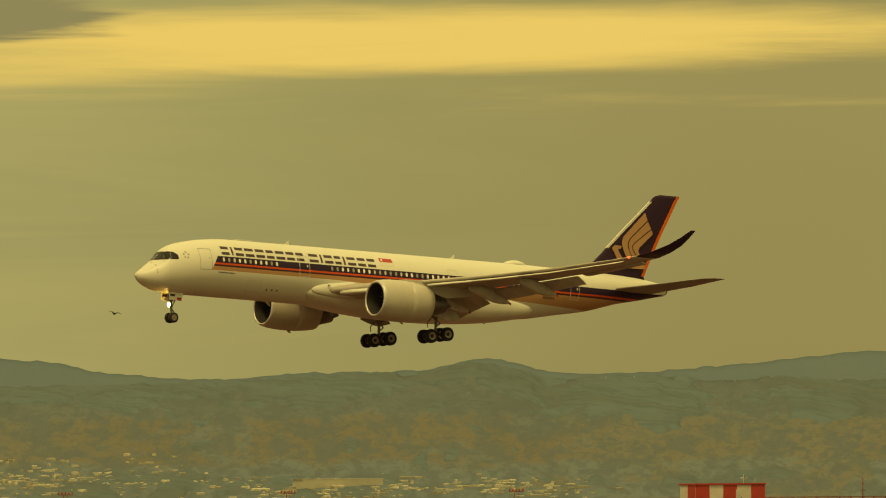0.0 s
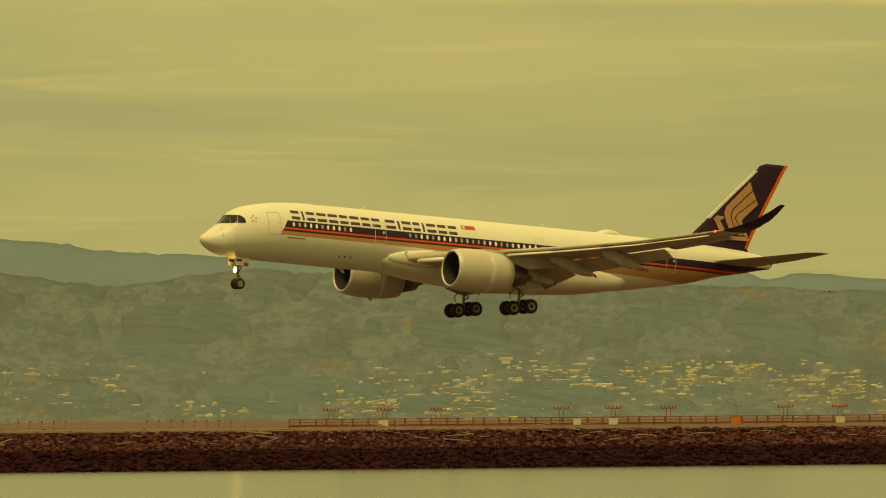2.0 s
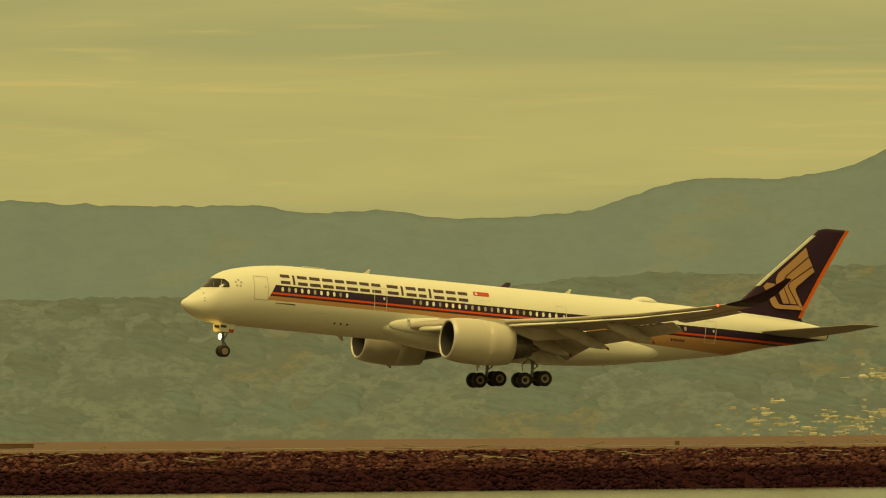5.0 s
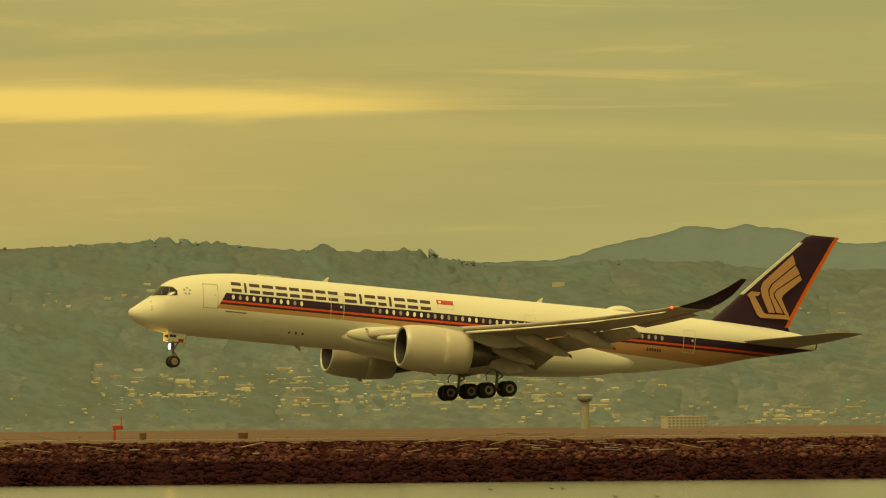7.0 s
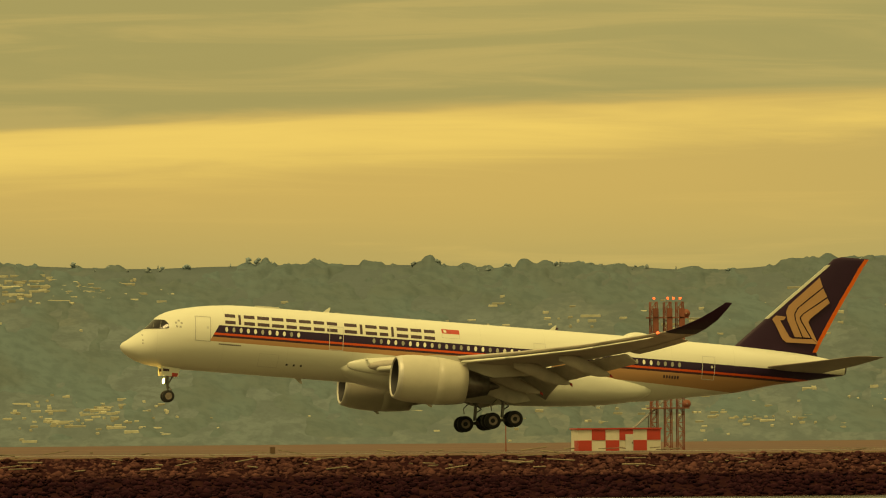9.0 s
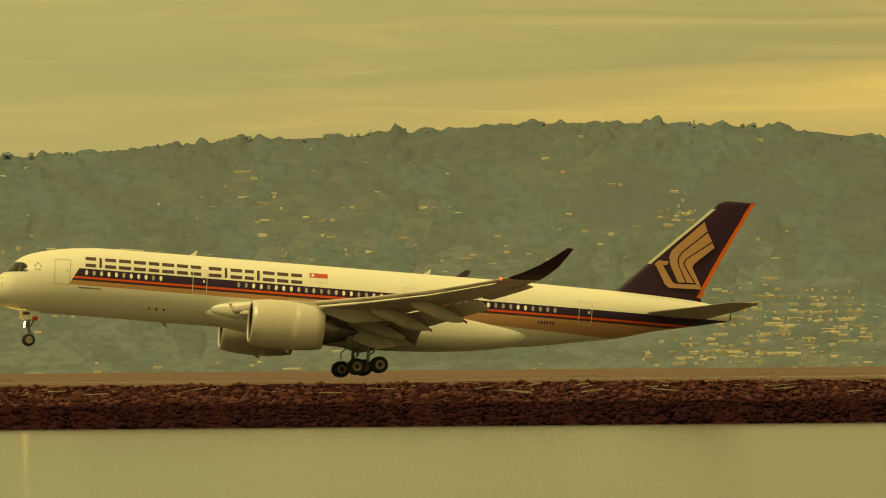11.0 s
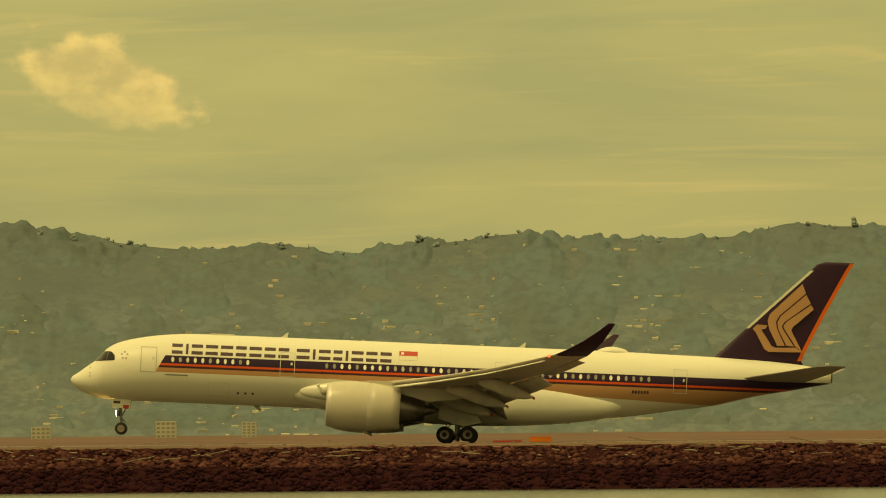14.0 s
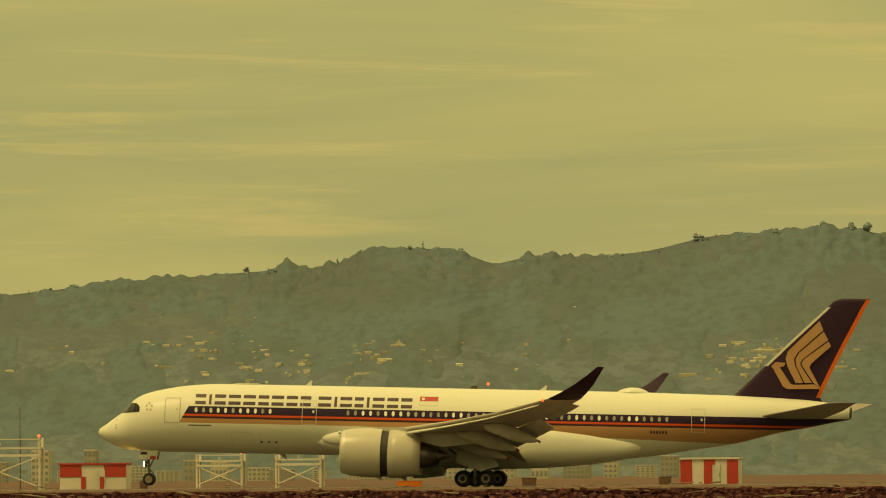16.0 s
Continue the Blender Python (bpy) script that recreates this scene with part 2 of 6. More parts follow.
def build_ground():
    prof = [(-900, 3.4), (-6, 3.4), (4, 2.6), (22, -1.5), (60, -3), (SHORE - 20, -3), (SHORE - 1, -1.0), (SHORE + 1.0, -0.5), (CREST, 2.5), (CREST + 1.5, 3.1), (CREST + 3, 3.45), (1300, GROUND), (4990, GROUND)]
    xs = np.linspace(-1500, 3600, 41)
    v = [(x, y, z) for y, z in prof for x in xs]
    n = len(xs)
    f = [(j * n + i, j * n + i + 1, (j + 1) * n + i + 1, (j + 1) * n + i) for j in range(len(prof) - 1) for i in range(n - 1)]
    tagged(new("ground", mesh_of("ground", v, f, EARTH)), "flat dry brown airfield grassland behind a rock shore", "ground", kind="structure")


def water_material():
    m = bpy.data.materials.new("bay_water")
    m.use_nodes = True
    k = Nodes(m.node_tree)
    t = m.node_tree.nodes.new("ShaderNodeTexCoord")
    mp = m.node_tree.nodes.new("ShaderNodeMapping")
    k.put(mp.inputs["Vector"], t.outputs["Object"])
    mp.inputs["Scale"].default_value = (1.0, 0.35, 1.0)
    a = k.noise(mp.outputs[0], 0.35, 3, 0.5)
    b = k.noise(mp.outputs[0], 0.06, 3)
    n = m.node_tree.nodes.new("ShaderNodeBump")
    n.inputs["Strength"].default_value, n.inputs["Distance"].default_value = 0.3, 0.012
    k.put(n.inputs["Height"], k.math("ADD", a, k.math("MULTIPLY", b, 2.0)))
    p = m.node_tree.nodes.new("ShaderNodeBsdfPrincipled")
    k.put(p.inputs["Base Color"], k.mix(b, (0.035, 0.045, 0.035), (0.055, 0.06, 0.045)))
    p.inputs["Roughness"].default_value = 0.15
    p.inputs["IOR"].default_value = 1.33
    k.put(p.inputs["Normal"], n.outputs[0])
    o = m.node_tree.nodes.new("ShaderNodeOutputMaterial")
    m.node_tree.links.new(p.outputs[0], o.inputs[0])
    return m


def rock_material():
    m = bpy.data.materials.new("riprap_rock")
    m.use_nodes = True
    k = Nodes(m.node_tree)
    g = m.node_tree.nodes.new("ShaderNodeNewGeometry")
    x, y, z = k.split(g.outputs["Position"])
    fine = k.noise(g.outputs["Position"], 2.2, 5, 0.65)
    wide = k.noise(g.outputs["Position"], 0.12, 3)
    dry = k.mix(k.ramp(g.outputs["Random Per Island"], 0.0, 0.75), (0.150, 0.060, 0.056), (0.060, 0.022, 0.024))
    dry = k.mix(k.math("MULTIPLY", k.ramp(wide, 0.4, 0.7), 0.5), dry, (0.052, 0.016, 0.018))
    dry = k.mix(k.math("MULTIPLY", fine, 0.5), dry, (0.060, 0.024, 0.025))
    # the tide wets and stains the lower stones
    tide = k.ramp(k.math("ADD", z, k.math("MULTIPLY", k.math("SUBTRACT", fine, 0.5), 0.8)), 1.75, 2.10)
    c = k.mix(tide, k.mix(g.outputs["Random Per Island"], (0.013, 0.0035, 0.0065), (0.032, 0.009, 0.014)), dry)
    p = m.node_tree.nodes.new("ShaderNodeBsdfPrincipled")
    k.put(p.inputs["Base Color"], c)
    p.inputs["Roughness"].default_value = 0.95
    p.inputs["Specular IOR Level"].default_value = 0.03
    n = m.node_tree.nodes.new("ShaderNodeBump")
    n.inputs["Strength"].default_value, n.inputs["Distance"].default_value = 0.7, 0.08
    k.put(n.inputs["Height"], fine)
    k.put(p.inputs["Normal"], n.outputs[0])
    o = m.node_tree.nodes.new("ShaderNodeOutputMaterial")
    m.node_tree.links.new(p.outputs[0], o.inputs[0])
    return m


def ico(sub=1):
    bm = bmesh.new()
    bmesh.ops.create_icosphere(bm, subdivisions=sub, radius=1.0)
    v = np.array([q.co[:] for q in bm.verts])
    f = np.array([[q.index for q in p.verts] for p in bm.faces])
    bm.free()
    return v, f


ICO_V, ICO_F = ico(1)


def scatter_lumps(name, centres, sizes, mat, rng, jag=0.28):
    """Many uneven lumps in one mesh; centres n x 3, sizes n x 3."""
    n, m = len(centres), len(ICO_V)
    a = rng.uniform(0, 2 * np.pi, n)
    co, si = np.cos(a)[:, None], np.sin(a)[:, None]
    v = ICO_V[None] * (1 + rng.uniform(-jag, jag, (n, m)))[:, :, None] * sizes[:, None, :]
    x, y = v[:, :, 0] * co - v[:, :, 1] * si, v[:, :, 0] * si + v[:, :, 1] * co
    v = np.stack([x, y, v[:, :, 2]], -1) + centres[:, None, :]
    f = ICO_F[None] + (np.arange(n) * m)[:, None, None]
    return quick_mesh(name, v.reshape(-1, 3), f.reshape(-1, 3), mat)


def quick_mesh(name, v, f, mat):
    """A mesh from arrays of points and of faces with one number of corners."""
    me = bpy.data.meshes.new(name)
    k = f.shape[1]
    me.vertices.add(len(v))
    me.vertices.foreach_set("co", np.asarray(v, dtype=np.float32).ravel())
    me.loops.add(f.size)
    me.loops.foreach_set("vertex_index", f.astype(np.int32).ravel())
    me.polygons.add(len(f))
    me.polygons.foreach_set("loop_start", np.arange(0, f.size, k, dtype=np.int32))
    me.materials.append(mat)
    me.update(calc_edges=True)
    me.validate()
    return me


ROCK = rock_material()


def slope_place(u, rng, n):
    """Places on the rock slope; u from 0 at the water to 1 at the crest."""
    y = SHORE + 0.3 + u * (CREST - SHORE)
    return y, 0.05 + u * 3.2


def build_dike():
    rng = np.random.default_rng(3)
    n = 88000
    x = rng.uniform(-320, 1010, n)
    u = rng.uniform(0, 1.08, n) ** 0.9
    y, z = slope_place(u, rng, n)
    s = (0.12 + 0.26 * rng.uniform(0, 1, n) ** 2.2) * (1.2 - 0.3 * u)
    size = np.stack([s * rng.uniform(0.9, 1.5, n), s, s * rng.uniform(0.55, 0.9, n)], -1)
    c = np.stack([x, y, z - 0.05], -1)
    dike = tagged(new("rock_dike", scatter_lumps("rock_dike", c, size, ROCK, rng, 0.42)), "rough brown riprap shore, wet and almost black below the tide line", "rock shore", kind="stuff")
    # loose stones on the crest road's edge
    v, f = [], []
    for i in range(1700):
        px, uu = rng.uniform(-310, 1000), rng.uniform(0.62, 1.1)
        py, pz = slope_place(uu, rng, 1)
        ln, w, a = 0.25 + 2.4 * rng.random() ** 3, rng.uniform(0.025, 0.085), rng.uniform(-0.5, 0.5)
        dx, dz = math.cos(a * 0.4) * ln / 2, math.sin(a * 0.4) * ln / 2
        dy = a * ln / 2
        base = len(v)
        top = pz + 0.42
        for sx in (-1, 1):
            for oy, oz in ((-w, 0), (w, 0), (0, w * 1.6)):
                v.append((px + sx * dx, py + sx * dy + oy - 0.2, top + sx * dz + oz))
        f += [(base, base + 1, base + 4, base + 3), (base + 1, base + 2, base + 5, base + 4), (base + 2, base, base + 3, base + 5)]
    tagged(new("driftwood", quick_mesh("driftwood", np.array(v), np.array(f), DRIFT)), "bleached driftwood and litter strewn along the rock crest", "driftwood", kind="stuff")


def build_near_rocks():
    """The stones right opposite the camera, each one an object."""
    rng = np.random.default_rng(8)
    shapes = []
    for i in range(8):
        v = ICO_V * (1 + rng.uniform(-0.28, 0.28, (len(ICO_V), 1)))
        shapes.append(quick_mesh("rock", v * np.array([1.25, 1.0, 0.75]), ICO_F, ROCK))
    shore = tagged(new("rock_bank"), "stretch of loose brown riprap stones on the shore", "rock bank", kind="structure")
    for i in range(300):
        x, u = rng.uniform(1, 39), rng.uniform(0.2, 1.06)
        y, z = slope_place(u, rng, 1)
        o = new("rock", shapes[i % 8])
        o.parent = shore
        s = 0.16 + 0.28 * rng.random() ** 2
        o.matrix_basis = Matrix.LocRotScale((x, y, z - 0.05), Euler((rng.uniform(-.3, .3), rng.uniform(-.3, .3), rng.uniform(0, 6))), (s, s, s))


def build_runway():
    def slab(name, x0, x1, y0, y1, z, mat, label, cat):
        v = [(x, y, zz) for zz in (z - 0.3, z) for x, y in ((x0, y0), (x1, y0), (x1, y1), (x0, y1))]
        f = [(4, 5, 6, 7), (0, 3, 2, 1), (0, 1, 5, 4), (1, 2, 6, 5), (2, 3, 7, 6), (3, 0, 4, 7)]
        return tagged(new(name, mesh_of(name, v, f, mat)), label, cat, kind="structure")
    slab("runway", -1400, 760, 1366, 1426, GROUND + 0.012, TARMAC, "worn dark grey asphalt runway", "runway")
    slab("perimeter_road", -1400, 2200, 1276, 1283, GROUND - 0.05, GRAVEL, "narrow pale perimeter road along the shore", "road")
    slab("taxiway", -1400, 900, 1590, 1625, GROUND + 0.012, TARMAC, "pale grey concrete taxiway", "taxiway")
    for y0, y1 in ((1368.0, 1368.9), (1423.1, 1424.0)):
        slab("edge_line", -1390, 750, y0, y1, GROUND + 0.018, STRIPE, "faded white runway edge line", "road marking")
    for x0 in range(-1380, 740, 60):
        slab("centre_dash", x0, x0 + 36, 1396.0, 1396.9, GROUND + 0.018, STRIPE, "faded white runway centre dash", "road marking")


BED = material("packed_dark_stone", (0.024, 0.008, 0.010), 1.0, grain=0.4, scale=0.8, second=(0.034, 0.012, 0.013), spec=0.0)


def build_bed():
    """The packed stone under the loose rocks."""
    prof = [(SHORE - 2.5, -0.8), (SHORE + 0.3, -0.05), (CREST, 3.08), (CREST + 1.6, 3.42), (CREST + 2.2, 3.40)]
    xs = np.arange(-340, 1030, 0.9)
    rng = np.random.default_rng(2)
    v = [(x, y + rng.uniform(-0.2, 0.2), z + rng.uniform(-0.12, 0.12)) for y, z in prof for x in xs]
    n = len(xs)
    f = [(j * n + i, j * n + i + 1, (j + 1) * n + i + 1, (j + 1) * n + i) for j in range(len(prof) - 1) for i in range(n - 1)]
    tagged(new("dike_bed", quick_mesh("dike_bed", np.array(v), np.array(f), BED)), "packed dark stone bed of the shore dike", "dike", kind="structure")


build_ground()
build_bed()
wv = [(-1500, -5, 0), (3600, -5, 0), (3600, SHORE + 3, 0), (-1500, SHORE + 3, 0)]
tagged(new("water", mesh_of("water", wv, [(0, 1, 2, 3)], water_material())), "calm olive bay water mirroring the sky", "water", kind="structure")
build_dike()
build_runway()


# ---- hills: each a bell of (bearing, breadth, height), all in degrees as seen from the camera ----
RIDGE = [(-9.3, 0.25, 0.053), (-7.9, 1.6, 0.075), (-7.3, 0.12, 0.043), (-7.1, 0.18, 0.043), (-6.1, 0.18, 0.03), (-5.7, 0.4, 0.075), (-4.9, 4, 0.347), (-3.9, 0.4, -0.025), (-2.7, 0.4, -0.051), (-2.1, 0.12, -0.039), (-1.5, 0.18, 0.028), (-1.1, 0.65, 0.04), (-0.5, 0.12, 0.033), (-0.3, 0.25, 0.034), (0.9, 1.6, 0.179), (1.1, 0.18, 0.053), (1.5, 0.4, 0.127), (3.9, 1, -0.062), (5.3, 0.65, -0.041), (5.9, 4, 0.37), (7.1, 0.4, 0.02), (7.9, 1, 0.097), (8.9, 0.25, 0.03), (10.5, 0.4, -0.013), (11.9, 0.25, -0.017), (12.7, 0.4, -0.039), (13.9, 4, 0.189)]
FAR_RIDGE = [(15.9, 0.4, 0.033), (17.1, 0.25, -0.044), (17.9, 0.25, 0.072), (18.15, 0.18, 0.02), (18.5, 0.12, -0.026), (18.9, 0.18, 0.02), (19.9, 0.65, 0.092), (21.3, 0.18, -0.032), (21.9, 0.4, -0.086), (22.3, 0.18, -0.029), (22.3, 4, 0.411), (22.7, 0.25, 0.045), (23.95, 0.62, 0.235), (23.05, 0.42, 0.085), (24.7, 0.4, 0.05), (24.08, 0.07, 0.022), (24.1, 0.12, -0.029), (25.1, 0.25, -0.033), (26.5, 0.65, 0.035), (27.1, 0.18, 0.025), (27.9, 1.6, 0.063), (28.5, 0.18, 0.043), (29.7, 0.4, 0.027), (30.9, 0.25, -0.014), (31.3, 0.25, 0.059), (32.1, 0.25, -0.023), (33.1, 0.18, 0.051), (33.5, 0.4, -0.016), (34.7, 0.65, 0.068), (23.88, 0.1, 0.03), (23.85, 0.3, 0.02), (24.45, 0.25, 0.025)]
FRONT = [(23.5, 2.4, 0.19), (26.5, 1.6, 0.12), (28.3, 0.7, 0.05), (19.8, 1.6, 0.05), (33.4, 1.2, 0.02), (18.0, 1.3, 0.07), (32.84, 0.6, 0.047), (29.48, 1.0, 0.052), (27.28, 0.2, -0.04), (27.87, 0.2, 0.028), (33.03, 0.2, 0.022), (33.35, 0.12, -0.018), (32.54, 0.2, -0.014)]


def bells(b, hills):
    return sum(h * np.exp(-((b - c) / w) ** 2) for c, w, h in hills)


def skyline(b):
    return 0.45 + bells(b, RIDGE) + bells(b, FAR_RIDGE) + bells(b, KNOBS)


def front_line(b):
    """The nearer range: the skyline itself in the west, a lower swell of hills in the east."""
    east = 0.40 + bells(b, RIDGE) + bells(b, FRONT) + noise2(b * 2.6, b * 0, 15.0) * 0.016 + noise2(b * 11, b * 0, 16.0) * 0.006
    s = np.clip((b - 16.8) / 1.2, 0, 1)
    return np.minimum(skyline(b) * (1 - s) + east * s, skyline(b) - 0.012 * s)


KNOBS = [(23.78, 0.35, 0.053), (22.94, 0.35, -0.054), (24.82, 0.35, -0.037), (23.39, 0.12, 0.032), (-3.8, 0.07, 0.026), (17.94, 0.07, -0.026), (17.33, 0.12, -0.024), (29.72, 0.07, -0.026), (24.82, 0.07, -0.016), (23.53, 0.12, 0.019), (-6.87, 0.07, -0.021), (0.42, 0.12, -0.021), (-3.93, 0.07, -0.022), (0.05, 0.07, 0.02), (-3.29, 0.07, 0.023), (9.2, 0.07, -0.019), (23.78, 0.07, -0.018), (18.35, 0.12, -0.016), (-4.68, 0.07, 0.02), (26.85, 0.12, 0.017), (-3.54, 0.2, -0.017), (31.55, 0.12, 0.017), (-4.97, 0.2, -0.018), (29.01, 0.12, -0.018), (1.34, 0.12, 0.015)]
FOOT, TOP = 4120.0, 4450.0


def noise2(x, y, seed=0.0):
    return np.array([noise.fractal(Vector((a, c, seed)), 0.9, 2.0, 4) for a, c in zip(np.ravel(x), np.ravel(y))]).reshape(np.shape(x))


def puffs(x, y, seed):
    """Rounded humps with creases between them, 0 to about 0.6."""
    return np.abs(np.array([noise.noise(Vector((a, c, seed))) for a, c in zip(np.ravel(x), np.ravel(y))])).reshape(np.shape(x))


def hill_height(b, u):
    """Height of the nearer range at bearing b, u from 0 at its foot to 1 on the ridge."""
    r = FOOT + (TOP - FOOT) * u
    e = front_line(b)
    top = EYE + TOP * np.tan(np.radians(e)) - GROUND
    swell = noise2(b * 1.1, u * 2.2, 4.0) * 3.2 * np.sin(np.pi * np.clip(u, 0, 1))
    ravine = noise2(b * 2.2, u * 2.0, 9.0) * 1.3 * np.clip(u * 2, 0, 1) * np.clip((1 - u) * 5 + 0.25, 0, 1)
    return r, GROUND - 0.3 + top * np.clip(u, 0, 1) ** 1.12 + swell + ravine


def hill_material(name, wood, grass, spots, haze):
    m = bpy.data.materials.new(name)
    m.use_nodes = True
    k = Nodes(m.node_tree)
    g = m.node_tree.nodes.new("ShaderNodeNewGeometry")
    pos = k.split(g.outputs["Position"])
    tan_b = k.math("DIVIDE", pos[0], pos[1])
    p = k.vec(k.math("MULTIPLY", tan_b, 4300.0), 0.0, k.math("MULTIPLY", pos[2], 2.6))
    broad = k.noise(p, 0.009, 5, 0.6, 0.5)
    wide = k.noise(p, 0.026, 5, 0.6, 0.9)
    mid = k.noise(p, 0.075, 5, 0.65, 0.4)
    tree = k.noise(p, 0.24, 4, 0.6, 0.5)
    fine = k.noise(p, 0.7, 5, 0.7)
    # open pasture halfway up the eastern hills, woods on their crests
    east = k.ramp(tan_b, 0.585, 0.612)
    level = k.math("ADD", pos[2], k.math("MULTIPLY", k.math("SUBTRACT", k.math("ADD", k.math("MULTIPLY", mid, 0.35), k.math("MULTIPLY", wide, 0.65)), 0.5), 15.0))
    pasture = k.math("MULTIPLY", k.ramp(level, 12.5, 14.5), k.math("SUBTRACT", 1.0, k.ramp(level, 25.5, 27.5)))
    gully = k.math("SUBTRACT", 1.0, k.math("MULTIPLY", k.ramp(wide, 0.54, 0.60), 0.75))
    mixed = k.math("ADD", k.math("MULTIPLY", broad, 0.5), k.math("MULTIPLY", wide, 0.5))
    patch = k.math("MULTIPLY", k.ramp(mixed, spots, spots + 0.05), k.math("ADD", 0.3, k.math("MULTIPLY", k.ramp(tan_b, 0.36, 0.40), 0.7)))
    c = k.mix(k.math("MAXIMUM", patch, k.math("MULTIPLY", k.math("MULTIPLY", pasture, gully), east)), wood, grass)
    west = k.math("SUBTRACT", 1.0, k.ramp(tan_b, 0.30, 0.34))
    forest = k.math("ADD", k.math("MULTIPLY", k.ramp(level, 34.0, 46.0), west), k.math("MULTIPLY", k.ramp(level, 25.5, 28.0), east))
    c = k.mix(k.math("MULTIPLY", forest, 0.8), c, tuple(v * 0.76 for v in wood))
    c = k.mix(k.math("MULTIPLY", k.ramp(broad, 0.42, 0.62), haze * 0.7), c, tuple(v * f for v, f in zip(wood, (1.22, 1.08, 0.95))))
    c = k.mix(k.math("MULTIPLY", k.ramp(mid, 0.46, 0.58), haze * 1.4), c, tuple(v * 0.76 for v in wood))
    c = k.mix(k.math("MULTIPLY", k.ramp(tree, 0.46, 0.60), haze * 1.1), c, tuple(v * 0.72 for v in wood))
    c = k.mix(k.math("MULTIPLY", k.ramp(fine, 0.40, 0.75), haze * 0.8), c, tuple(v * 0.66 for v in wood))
    b = m.node_tree.nodes.new("ShaderNodeBsdfPrincipled")
    k.put(b.inputs["Base Color"], c)
    b.inputs["Roughness"].default_value = 1.0
    b.inputs["Specular IOR Level"].default_value = 0.0
    o = m.node_tree.nodes.new("ShaderNodeOutputMaterial")
    m.node_tree.links.new(b.outputs[0], o.inputs[0])
    return m


# distance haze is mixed into both slope colours, bluer and flatter for the far range
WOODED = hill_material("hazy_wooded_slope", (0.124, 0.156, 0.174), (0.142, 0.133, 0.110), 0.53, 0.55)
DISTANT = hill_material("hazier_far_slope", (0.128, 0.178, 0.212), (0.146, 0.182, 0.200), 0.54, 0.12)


def foliage(name, colour, glow, grain=0.8):
    """Leaves: half of the light passes through them."""
    m = bpy.data.materials.new(name)
    m.use_nodes = True
    k = Nodes(m.node_tree)
    g = m.node_tree.nodes.new("ShaderNodeNewGeometry")
    px, py, pz = k.split(g.outputs["Position"])
    p = k.vec(px, k.math("MULTIPLY", py, 0.12), k.math("MULTIPLY", pz, 1.6))
    fine = k.noise(p, grain, 5, 0.65)
    stand = k.noise(p, 0.035, 4, 0.6, 0.6)
    c = k.mix(k.math("MULTIPLY", g.outputs["Random Per Island"], 0.35), colour, tuple(v * 0.7 for v in colour))
    c = k.mix(k.math("MULTIPLY", k.ramp(stand, 0.38, 0.64), 0.75), c, tuple(v * f for v, f in zip(colour, (0.92, 0.80, 0.74))))
    c = k.mix(k.math("MULTIPLY", k.ramp(fine, 0.42, 0.64), 0.42), c, tuple(v * 0.58 for v in colour))
    d = m.node_tree.nodes.new("ShaderNodeBsdfDiffuse")
    t = m.node_tree.nodes.new("ShaderNodeBsdfTranslucent")
    x = m.node_tree.nodes.new("ShaderNodeMixShader")
    k.put(d.inputs["Color"], c)
    k.put(t.inputs["Color"], c)
    x.inputs[0].default_value = glow
    m.node_tree.links.new(d.outputs[0], x.inputs[1])
    m.node_tree.links.new(t.outputs[0], x.inputs[2])
    o = m.node_tree.nodes.new("ShaderNodeOutputMaterial")
    m.node_tree.links.new(x.outputs[0], o.inputs[0])
    return m


# haze is in both colours; the crown's is also raised to offset its shaded sides
CANOPY = foliage("hazy_brightened_crown", (0.290, 0.375, 0.410), 0.3)
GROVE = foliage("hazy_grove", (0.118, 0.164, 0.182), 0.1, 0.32)


